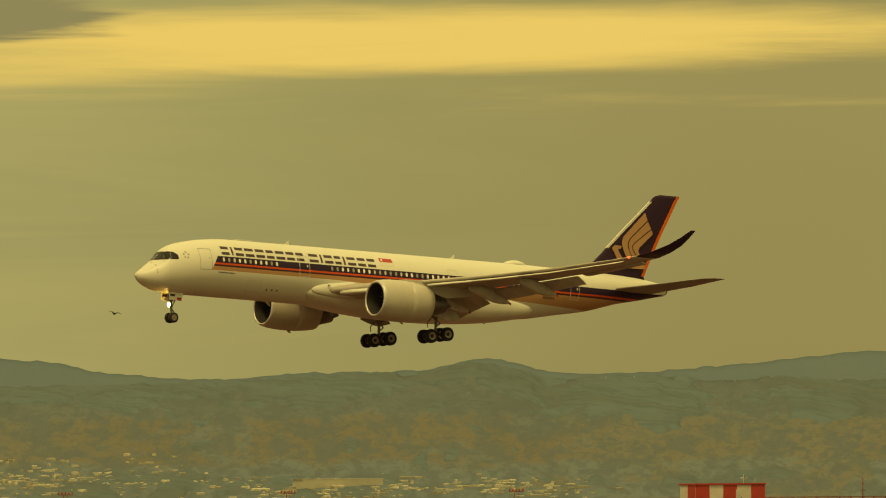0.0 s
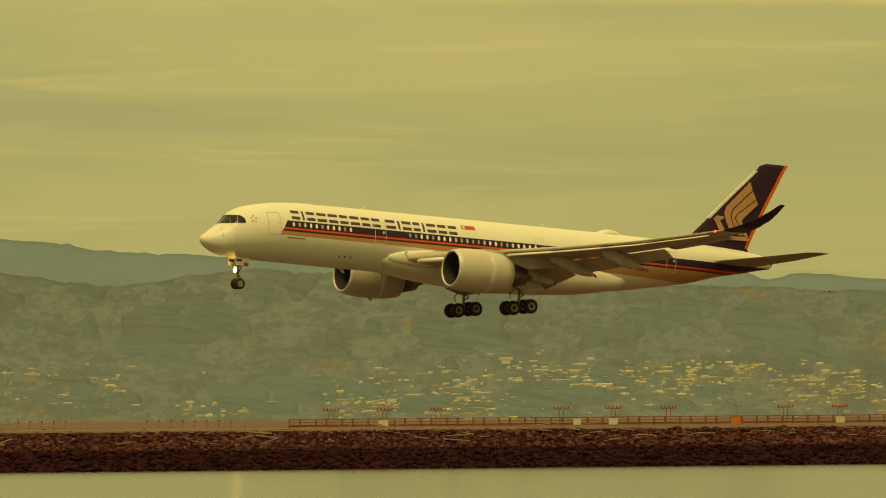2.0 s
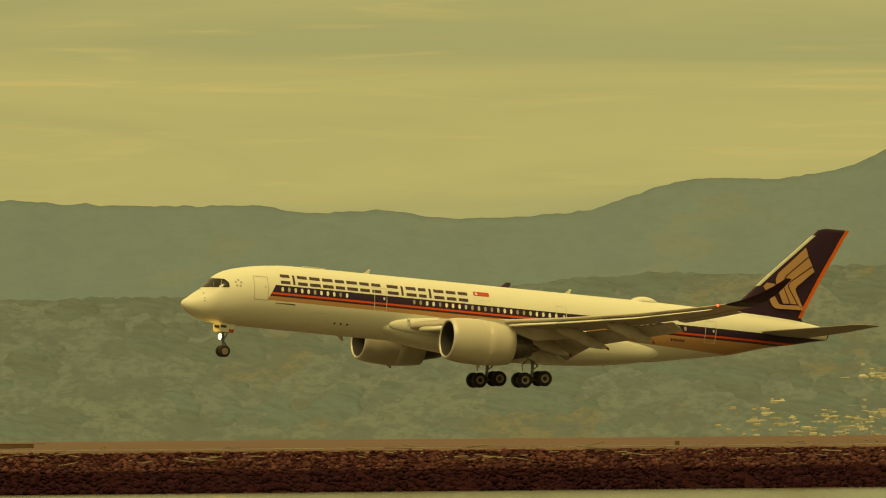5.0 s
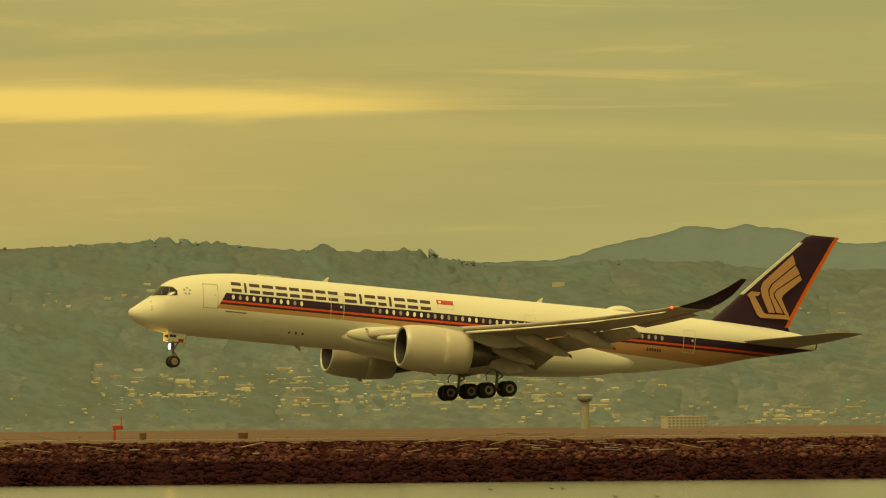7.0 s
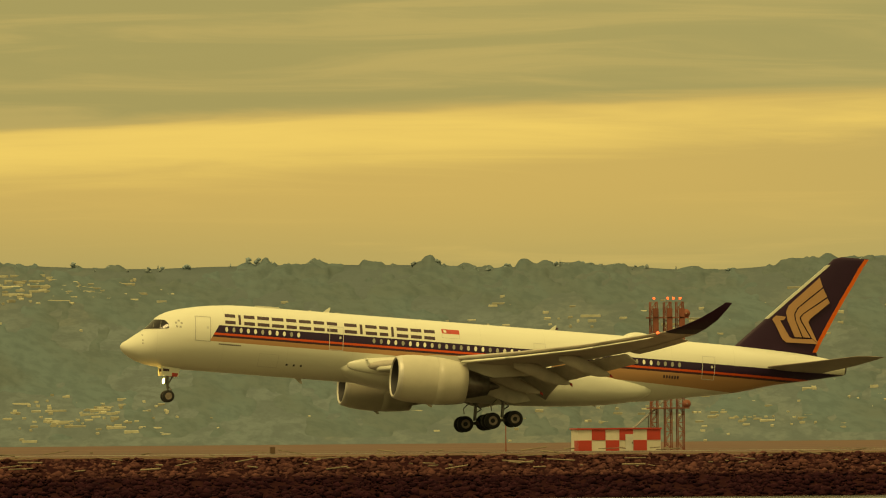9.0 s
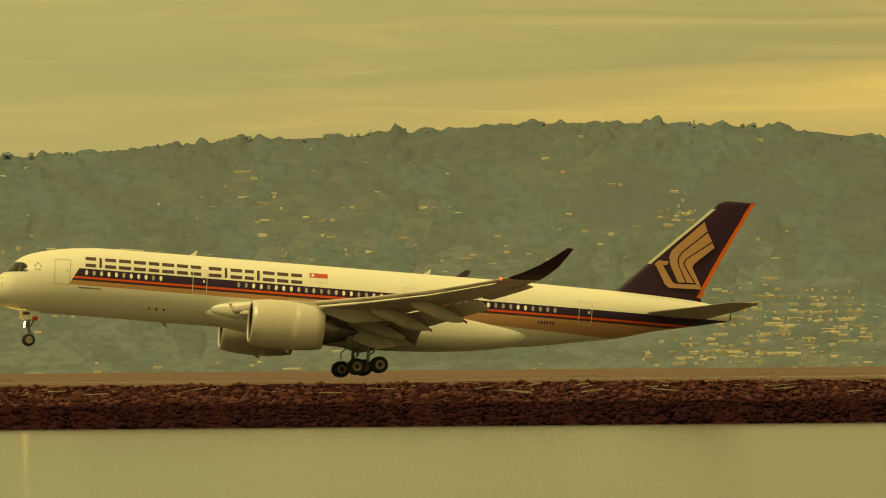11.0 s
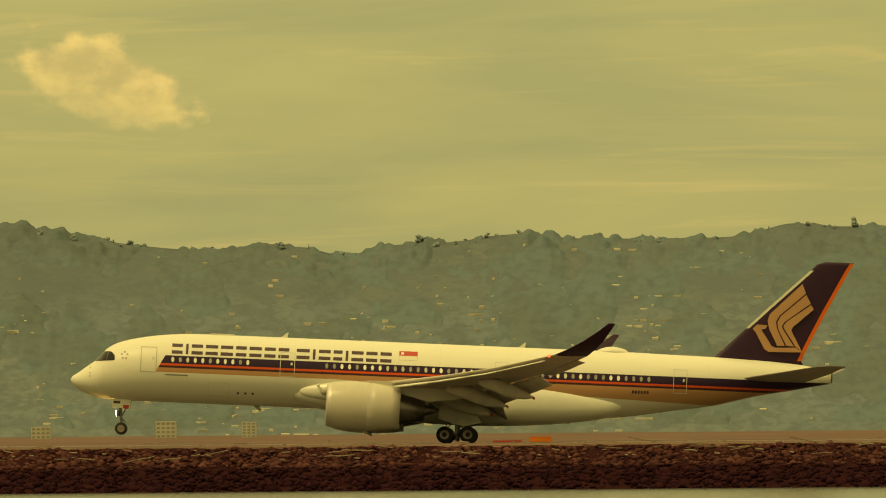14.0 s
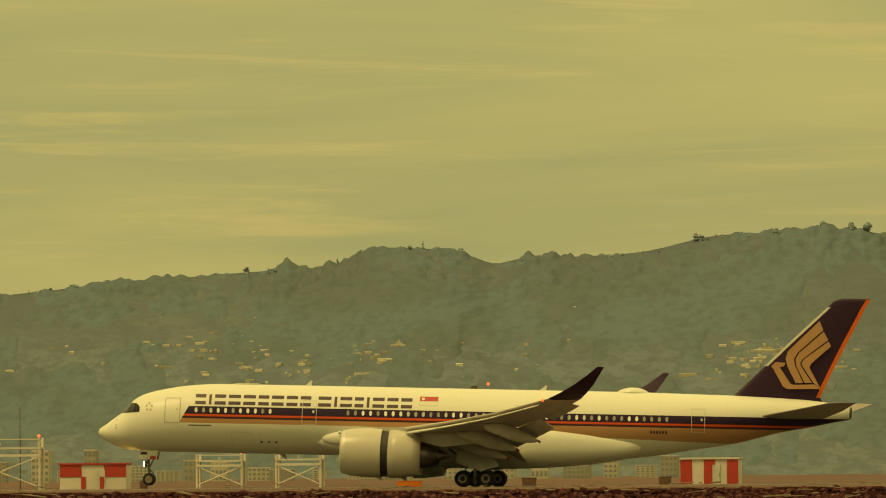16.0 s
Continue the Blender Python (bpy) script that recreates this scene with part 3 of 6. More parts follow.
def build_hills():
    bs, us = np.arange(-11, 38, 0.025), np.concatenate([np.linspace(0, 1, 30), [1.03, 1.1]])
    B, U = np.meshgrid(bs, us, indexing="ij")
    r, z = hill_height(B, U)
    z = np.where(U > 1, z - (U - 1) * 400, z)
    v = np.stack([r * np.sin(np.radians(B)), r * np.cos(np.radians(B)), z], -1).reshape(-1, 3)
    n = len(us)
    i, j = np.meshgrid(np.arange(len(bs) - 1), np.arange(n - 1), indexing="ij")
    f = np.stack([i * n + j, (i + 1) * n + j, (i + 1) * n + j + 1, i * n + j + 1], -1).reshape(-1, 4)
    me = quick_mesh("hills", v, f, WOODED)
    me.polygons.foreach_set("use_smooth", [True] * len(me.polygons))
    tagged(new("hills", me), "hazy green wooded hills with straw-coloured grass slopes", "hills", kind="structure")
    # the farther range
    us = np.concatenate([np.linspace(0, 1, 22), [1.03, 1.1]])
    B, U = np.meshgrid(bs[bs > 13], us, indexing="ij")
    e = skyline(B) + noise2(B * 6, U * 4, 2.0) * 0.008 + noise2(B * 22, U * 7, 12.0) * 0.006
    r = 4560 + 130 * U
    z = GROUND + (EYE + 4690 * np.tan(np.radians(e)) - GROUND) * np.clip(U, 0, 1) ** 0.9 + noise2(B * 3, U * 2, 7.0) * 3 * np.sin(np.pi * np.clip(U, 0, 1)) - np.clip(U - 1, 0, 1) * 200
    v = np.stack([r * np.sin(np.radians(B)), r * np.cos(np.radians(B)), z], -1).reshape(-1, 3)
    n = len(us)
    i, j = np.meshgrid(np.arange(B.shape[0] - 1), np.arange(n - 1), indexing="ij")
    f = np.stack([i * n + j, (i + 1) * n + j, (i + 1) * n + j + 1, i * n + j + 1], -1).reshape(-1, 4)
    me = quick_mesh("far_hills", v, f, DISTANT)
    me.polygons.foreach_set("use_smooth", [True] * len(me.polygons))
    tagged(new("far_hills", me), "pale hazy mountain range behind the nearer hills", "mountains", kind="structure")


def crowns(b, r, z, wide, tall, rng, per, cone):
    """Tree crowns, each a pile of small leaf clumps; cone: which of them taper to a point."""
    n = len(b)
    c, s = [], []
    for k in range(per):
        up = (k + rng.uniform(0.1, 0.9, n)) / per
        round_w = np.sqrt(np.clip(1 - (up * 1.5 - 0.5) ** 2, 0.05, 1))
        reach = wide / 2 * np.where(cone, 1.05 - up, round_w)
        a = rng.uniform(0, 2 * np.pi, n)
        d = np.sqrt(rng.uniform(0, 1, n)) * reach * 0.8
        w = np.where(cone, 0.12 + reach * 0.55, np.clip(wide * rng.uniform(0.24, 0.40, n), 0.20, 0.95))
        c.append(np.stack([r * np.sin(np.radians(b)) + d * np.cos(a), r * np.cos(np.radians(b)) + d * np.sin(a), z - 0.25 + tall * up * 0.92], -1))
        s.append(np.stack([w * 1.15, w, w * rng.uniform(0.7, 1.0, n)], -1))
    return np.concatenate(c), np.concatenate(s)


def build_woods():
    rng = np.random.default_rng(11)
    # single trees and conifers that stand out of the skyline woods
    n = 620
    b = np.concatenate([rng.uniform(-9.6, 17.6, 420), rng.uniform(17.6, 36.0, n - 420)])
    east = b > 17.6
    lush = noise2(b * 3.1, b * 0, 3.0) + 0.6 * noise2(b * 9, b * 0, 5.0)
    keep = ~east | ((b > 30.2) & (lush > -0.1)) | (lush > 0.45)
    b, lush, east = b[keep], lush[keep], east[keep]
    n = len(b)
    cone = rng.random(n) < 0.3
    u = 1.0 - rng.uniform(0, 1, n) ** 1.5 * 0.02
    r, z = hill_height(b, u)
    tall = (0.9 + 1.1 * rng.uniform(0, 1, n) ** 3) * np.clip(1.0 + 1.1 * lush, 0.6, 1.8) * np.where(east, 0.5, 1.0)
    wide = np.where(cone, 0.4 + 0.3 * tall, 0.5 + tall * rng.uniform(0.6, 1.0, n))
    tall = np.where(cone, tall * 1.3, tall)
    c, s = crowns(b, r, z, wide, tall, rng, 6, cone)
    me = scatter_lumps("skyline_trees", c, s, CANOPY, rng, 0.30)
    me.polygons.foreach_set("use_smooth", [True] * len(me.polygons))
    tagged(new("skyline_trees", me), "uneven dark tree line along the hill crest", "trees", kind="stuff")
    build_canopy()


def build_canopy():
    """The closed roof of the woods: rounded crowns that rise out of the slope, with clearings where it dips under the ground."""
    bs = np.arange(-10.2, 36.4, 0.0085)
    us = np.concatenate([np.linspace(0.02, 0.86, 34), np.linspace(0.875, 1.0, 16), [1.02, 1.06]])
    B, U = np.meshgrid(bs, us, indexing="ij")
    r, z = hill_height(B, np.minimum(U, 1.0))
    r = r + np.clip(U - 1, 0, 1) * 300
    grove = noise2(B * 2.6, U * 3.4, 21.0) + 0.55 * noise2(B * 9, U * 9, 23.0)
    puff = puffs(B * 17, U * 24, 31.5) * 2.0 + puffs(B * 41, U * 55, 33.5) * 0.9
    crest = np.clip((U - 0.80) / 0.12, 0, 1)
    west = np.clip((17.8 - B) / 0.6, 0, 1)
    far_east = np.clip((B - 30.0) / 0.8, 0, 1)
    field = far_east * np.clip((U - 0.26) / 0.06, 0, 1) * np.clip((0.70 - U) / 0.06, 0, 1)
    cover = grove + 0.12 * west + crest * (0.75 * west + 0.55 * far_east) - 0.12 - 0.5 * field
    puff = puff + crest * west * (puffs(B * 6, U * 9, 35.5) * 1.7 + puffs(B * 15, U * 18, 37.5) * 1.9 - 0.75)
    cover = np.where(U < 0.07, -1.0, cover)
    rise = np.clip(cover * 2.6, -1.0, 0.45) + np.clip(cover * 3, 0, 1) * puff * (0.42 + 0.50 * crest * west)
    line = noise2(B * 3.1, B * 0, 3.0) + 0.6 * noise2(B * 9, B * 0, 5.0)
    rise = rise * (1 + crest * west * np.clip(line, -0.4, 0.6) * 0.8) - 0.75 * crest * west
    z = z + rise - np.clip(U - 1, 0, 1) * 120
    v = np.stack([r * np.sin(np.radians(B)), r * np.cos(np.radians(B)), z], -1).reshape(-1, 3)
    n = len(us)
    i, j = np.meshgrid(np.arange(len(bs) - 1), np.arange(n - 1), indexing="ij")
    f = np.stack([i * n + j, (i + 1) * n + j, (i + 1) * n + j + 1, i * n + j + 1], -1).reshape(-1, 4)
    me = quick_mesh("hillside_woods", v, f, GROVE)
    me.polygons.foreach_set("use_smooth", [True] * len(me.polygons))
    tagged(new("hillside_woods", me), "hazy dark woods and groves over the hill slopes", "trees", kind="stuff")


HOUSES = material("distant_house_walls", (0.58, 0.54, 0.42), 0.9, grain=0.2, scale=0.9, island=0.85)
# towns on the slopes: bearing, breadth in degrees, height on the slope, spread, count
EAST_TOWNS = [(33.14, 0.31, 0.15, 0.087, 50), (32.53, 0.35, 0.13, 0.085, 90), (31.41, 0.63, 0.23, 0.127, 170), (31.11, 0.27, 0.41, 0.035, 24), (29.93, 0.22, 0.24, 0.115, 60), (29.6, 0.27, 0.4, 0.067, 70), (28.99, 0.51, 0.31, 0.108, 120), (28.58, 0.31, 0.12, 0.104, 60), (28.25, 0.1, 0.18, 0.081, 30), (27.76, 0.13, 0.1, 0.039, 35), (27.13, 0.22, 0.26, 0.122, 40), (25.9, 0.2, 0.15, 0.04, 14), (25.43, 0.06, 0.61, 0.014, 4), (23.97, 0.08, 0.4, 0.026, 14), (23.71, 0.31, 0.45, 0.086, 50), (23.46, 0.06, 0.47, 0.027, 16), (23.38, 0.11, 0.33, 0.034, 30), (23.14, 0.3, 0.1, 0.078, 110)]
MID_TOWNS = [(18.09, 0.36, 0.72, 0.111, 14), (18.3, 0.8, 0.1, 0.06, 60), (17.17, 0.61, 0.27, 0.107, 70), (16.6, 0.5, 0.28, 0.09, 110), (15.94, 0.61, 0.22, 0.092, 130), (14.7, 0.5, 0.24, 0.1, 110), (16.35, 0.9, 0.74, 0.03, 30), (14.6, 0.3, 0.74, 0.03, 34), (12.5, 1.4, 0.7, 0.1, 70), (13.0, 1.2, 0.2, 0.1, 90), (10.78, 0.07, 0.52, 0.032, 14), (10.38, 0.31, 0.19, 0.097, 60), (10.35, 0.31, 0.86, 0.064, 60), (9.84, 0.27, 0.81, 0.093, 80), (9.67, 0.31, 0.69, 0.061, 60), (9.47, 0.33, 0.71, 0.105, 110), (8.86, 0.29, 0.7, 0.019, 45), (8.73, 0.24, 0.12, 0.066, 70), (8.14, 0.31, 0.22, 0.122, 130), (7.83, 0.2, 0.07, 0.036, 60)]
WEST_TOWNS = [(7.72, 0.13, 0.63, 0.024, 14), (6.5, 1.2, 0.5, 0.3, 120), (3.82, 0.31, 0.71, 0.135, 60), (3.47, 0.51, 0.23, 0.091, 60), (3.27, 0.27, 0.83, 0.091, 36), (2.96, 0.2, 0.73, 0.075, 36), (2.35, 0.4, 0.59, 0.1, 40), (2.5, 2.2, 0.62, 0.28, 190), (1.84, 0.41, 0.32, 0.077, 50), (1.4, 0.5, 0.66, 0.14, 90), (0.8, 0.3, 0.55, 0.1, 50), (-1.4, 1.2, 0.55, 0.3, 110), (-2.2, 1.0, 0.15, 0.12, 80), (-3.45, 0.27, 0.52, 0.083, 25), (-3.98, 0.2, 0.63, 0.041, 30), (-4.61, 0.11, 0.71, 0.019, 12), (-4.74, 0.22, 0.58, 0.076, 60), (-5.22, 0.16, 0.63, 0.05, 35), (-5.84, 0.2, 0.47, 0.071, 60), (-7.5, 0.6, 0.6, 0.09, 80)]


def build_towns():
    rng = np.random.default_rng(21)
    v, f = [], []
    for cb, wb, cu, wu, count in EAST_TOWNS + MID_TOWNS + WEST_TOWNS:
        count = int(count * 2.3)
        b = cb + rng.normal(0, 0.62, count) * wb
        u = np.clip(cu + rng.normal(0, 0.7, count) * wu, 0.01, 0.95)
        # houses stand in streets that follow the slope
        u = np.where(rng.random(count) < 0.55, np.round(u * 34) / 34 + rng.normal(0, 0.003, count), u)
        keep = noise2(b * 7, u * 14, 6.0) > -0.30
        b, u = b[keep], u[keep]
        r, z = hill_height(b, u)
        for bi, ri, zi in zip(np.radians(b), r, z):
            w, d, h = 0.28 + 0.95 * rng.random() ** 2 + (1.6 if rng.random() < 0.07 else 0), rng.uniform(0.3, 0.7), rng.uniform(0.04, 0.30)
            x, y, k = ri * math.sin(bi), ri * math.cos(bi), len(v)
            t = rng.uniform(0.04, 0.14)
            for px, py, pz in ((-w, -d, -1.2), (w, -d, -1.2), (w, d, -1.2), (-w, d, -1.2), (-w, -d, h), (w, -d, h), (w, d, h), (-w, d, h), (-w, 0, h + t), (w, 0, h + t)):
                v.append((x + px, y + py - 1.2, zi + 0.10 + pz))
            f += [(k, k + 1, k + 5, k + 4), (k + 1, k + 2, k + 6, k + 5), (k + 3, k, k + 4, k + 7), (k + 4, k + 5, k + 9, k + 8), (k + 6, k + 7, k + 8, k + 9)]
            f += [(k + 5, k + 6, k + 9, k + 9), (k + 7, k + 4, k + 8, k + 8)]
    f = [tuple(dict.fromkeys(q)) for q in f]
    tagged(new("hillside_houses", mesh_of("hillside_houses", v, f, HOUSES)), "small cream and tan houses dotted over the hazy slopes", "houses", kind="stuff")


build_hills()
build_woods()
build_towns()


# ---- helpers for things in parts ----
def part(name, me, parent, label="", m=None):
    o = new(name, me)
    o.parent = parent
    if m is not None:
        o.matrix_basis = m
    if label:
        o["label"] = label
    return o


def bm_mesh(name, bm, mat, smooth=False):
    me = bpy.data.meshes.new(name)
    bm.to_mesh(me)
    bm.free()
    me.materials.append(mat)
    if smooth:
        me.polygons.foreach_set("use_smooth", [True] * len(me.polygons))
    return me


def box_mesh(name, size, mat, centre=(0, 0, 0), bevel=0.0):
    bm = bmesh.new()
    bmesh.ops.create_cube(bm, size=1.0)
    for v in bm.verts:
        v.co = Vector((v.co.x * size[0] + centre[0], v.co.y * size[1] + centre[1], v.co.z * size[2] + centre[2]))
    if bevel:
        bmesh.ops.bevel(bm, geom=bm.edges[:], offset=bevel, segments=2, affect="EDGES")
    return bm_mesh(name, bm, mat)


def rod_mesh(name, rods, mat, sides=10):
    """Round bars from (start, end, radius, end radius), joined into one mesh."""
    v, f = [], []
    for a, b, r0, *r1 in rods:
        a, b = Vector(a), Vector(b)
        q = (b - a).to_track_quat("Z", "Y")
        k = len(v)
        for p, r in ((a, r0), (b, r1[0] if r1 else r0)):
            v += [p + q @ Vector((r * math.cos(t), r * math.sin(t), 0)) for t in [2 * math.pi * i / sides for i in range(sides)]]
        f += [(k + i, k + (i + 1) % sides, k + sides + (i + 1) % sides, k + sides + i) for i in range(sides)]
        f += [tuple(k + i for i in reversed(range(sides))), tuple(k + sides + i for i in range(sides))]
    return mesh_of(name, v, f, mat)


def revolve_mesh(name, profile, mat, sides=48, axis="x", caps=False):
    """A turned form from (along, radius)."""
    v, f = [], []
    for a, r in profile:
        for i in range(sides):
            t = 2 * math.pi * i / sides
            c, s = r * math.cos(t), r * math.sin(t)
            v.append({"x": (a, c, s), "y": (c, a, s), "z": (c, s, a)}[axis])
    n = len(profile)
    for j in range(n - 1):
        for i in range(sides):
            f.append((j * sides + i, j * sides + (i + 1) % sides, (j + 1) * sides + (i + 1) % sides, (j + 1) * sides + i))
    if caps:
        f += [tuple(range(sides)), tuple((n - 1) * sides + i for i in range(sides))]
    return mesh_of(name, v, f, mat, True)


def loft_mesh(name, rings, mat, cap=True, smooth=True):
    n = len(rings[0])
    v = [p for r in rings for p in r]
    f = [(j * n + i, j * n + (i + 1) % n, (j + 1) * n + (i + 1) % n, (j + 1) * n + i) for j in range(len(rings) - 1) for i in range(n)]
    if cap:
        f += [tuple(reversed(range(n))), tuple((len(rings) - 1) * n + i for i in range(n))]
    return mesh_of(name, v, f, mat, smooth)


def plate_mesh(name, outline, thick, mat, plane="xz"):
    """A flat plate of that outline, thick across its plane."""
    n = len(outline)
    v = []
    for d in (-thick / 2, thick / 2):
        for a, b in outline:
            v.append({"xz": (a, d, b), "xy": (a, b, d), "yz": (d, a, b)}[plane])
    f = [tuple(range(n)), tuple(n + i for i in reversed(range(n)))] + [(i, n + i, n + (i + 1) % n, (i + 1) % n) for i in range(n)]
    return mesh_of(name, v, f, mat)


def smooth_curve(xs, ys, q):
    """A cubic through points without overshoot."""
    xs, ys = np.array(xs, float), np.array(ys, float)
    d = np.diff(ys) / np.diff(xs)
    m = np.concatenate([[d[0]], np.where(d[:-1] * d[1:] > 0, 2 * d[:-1] * d[1:] / (d[:-1] + d[1:] + 1e-12), 0), [d[-1]]])
    i = np.clip(np.searchsorted(xs, q) - 1, 0, len(xs) - 2)
    h = xs[i + 1] - xs[i]
    u = (q - xs[i]) / h
    return (2 * u**3 - 3 * u * u + 1) * ys[i] + (u**3 - 2 * u * u + u) * h * m[i] + (3 * u * u - 2 * u**3) * ys[i + 1] + (u**3 - u * u) * h * m[i + 1]


# ---- the airliner; x runs aft from the nose, y to starboard, z up from the cabin's axis ----
PIVOT = 33.9     # metres aft of the nose: the point that the flight rows carry
REST = 5.6       # height of the axis over the runway
TRACK = 1396.7   # metres north of the camera: the runway's centre line
FUS_X = (0, 0.15, 0.65, 1.3, 2.0, 2.6, 3.1, 4.1, 5.6, 8.1, 10.6, 13, 44, 48.3, 53, 56.6, 60.5, 63.5, 66, 66.8)
FUS_TOP = (-1.42, -1.14, -0.79, -0.28, 0.23, 0.83, 1.42, 2.0, 2.43, 2.85, 3.04, 3.06, 3.06, 3.05, 2.98, 2.93, 2.80, 2.62, 2.3, 2.18)
FUS_LOW = (-1.44, -1.77, -2.18, -2.52, -2.77, -2.9, -2.96, -3.04, -3.06, -3.06, -3.06, -3.06, -3.06, -2.72, -1.95, -1.33, -0.30, 0.30, 0.85, 1.0)
FUS_W = (0.02, 0.36, 0.88, 1.33, 1.70, 1.97, 2.15, 2.45, 2.74, 2.93, 2.98, 2.98, 2.98, 2.94, 2.66, 2.30, 1.75, 1.28, 0.72, 0.56)


def fus(x):
    """Top, bottom and half width of the fuselage at x."""
    return smooth_curve(FUS_X, FUS_TOP, x), smooth_curve(FUS_X, FUS_LOW, x), smooth_curve(FUS_X, FUS_W, x)


def skin(x, z, side=-1, proud=0.012):
    """The point of the fuselage side at x and z; side -1 is port."""
    t, b, w = fus(x)
    c, h = (t + b) / 2, (t - b) / 2
    s = max(-1, min(1, (z - c) / h))
    y = w * math.sqrt(1 - s * s)
    n = Vector((0, y / w / w, (z - c) / h / h)).normalized()
    return Vector((x, side * (y + proud * n.y), z + proud * n.z))


def skin_strip(v, f, x0, x1, z0, z1, side, nx=1, nz=3, slant=0.0, proud=0.012):
    """Adds a patch that lies on the fuselage side."""
    k = len(v)
    for i in range(nx + 1):
        for j in range(nz + 1):
            z = z0 + (z1 - z0) * j / nz
            v.append(skin(x0 + (x1 - x0) * i / nx + slant * (z - z0), z, side, proud))
    f += [(k + i * (nz + 1) + j, k + (i + 1) * (nz + 1) + j, k + (i + 1) * (nz + 1) + j + 1, k + i * (nz + 1) + j + 1) for i in range(nx) for j in range(nz)]


def fuselage_material():
    """White paint with the navy, orange and gold cheat lines."""
    m = bpy.data.materials.new("airliner_livery")
    m.use_nodes = True
    k = Nodes(m.node_tree)
    t = m.node_tree.nodes.new("ShaderNodeTexCoord")
    x, y, z = k.split(t.outputs["Object"])
    above = lambda v: k.math("GREATER_THAN", z, v)
    under = k.math("ADD", -0.45, k.math("MULTIPLY", k.math("MAXIMUM", k.math("SUBTRACT", x, 23.0), 0.0), -0.027))
    fore = k.math("GREATER_THAN", x, k.math("ADD", 7.78, k.math("MULTIPLY", z, 0.55)))
    grime = k.noise(k.vec(k.math("MULTIPLY", x, 0.5), y, z), 0.8, 5, 0.6)
    streak = k.noise(k.vec(k.math("MULTIPLY", x, 0.12), k.math("MULTIPLY", y, 2.0), k.math("MULTIPLY", z, 2.0)), 1.2, 4, 0.6)
    white = k.mix(k.math("MULTIPLY", grime, 0.10), (0.635, 0.625, 0.545), (0.48, 0.44, 0.37))
    white = k.mix(k.math("MULTIPLY", k.ramp(streak, 0.5, 0.8), 0.12), white, (0.44, 0.40, 0.34))
    c = k.mix(above(under), white, (0.42, 0.225, 0.125))
    c = k.mix(above(-0.04), c, (0.05, 0.018, 0.022))
    c = k.mix(above(0.15), c, (0.58, 0.075, 0.035))
    c = k.mix(above(0.34), c, (0.024, 0.010, 0.030))
    c = k.mix(above(1.04), c, white)
    c = k.mix(fore, white, c)
    # skin joints
    seam = k.math("LESS_THAN", k.math("ABSOLUTE", k.math("SUBTRACT", k.math("FRACT", k.math("DIVIDE", x, 5.9)), 0.5)), 0.003)
    c = k.mix(k.math("MULTIPLY", seam, 0.10), c, (0.12, 0.11, 0.10))
    b = m.node_tree.nodes.new("ShaderNodeBsdfPrincipled")
    k.put(b.inputs["Base Color"], c)
    k.put(b.inputs["Roughness"], k.math("ADD", 0.26, k.math("MULTIPLY", grime, 0.16)))
    b.inputs["Specular IOR Level"].default_value = 0.2
    o = m.node_tree.nodes.new("ShaderNodeOutputMaterial")
    m.node_tree.links.new(b.outputs[0], o.inputs[0])
    return m


LIVERY = fuselage_material()
HATCH = material("hatch_line", (0.48, 0.46, 0.41), 0.5)
airliner = tagged(new("airliner"), "white twin-engined airliner with navy, orange and gold stripes, gear down", "airplane")


def ring(x, n=72):
    t, b, w = fus(x)
    c, h = (t + b) / 2, (t - b) / 2
    return [(x, w * math.sin(2 * math.pi * i / n), c + h * math.cos(2 * math.pi * i / n)) for i in range(n)]


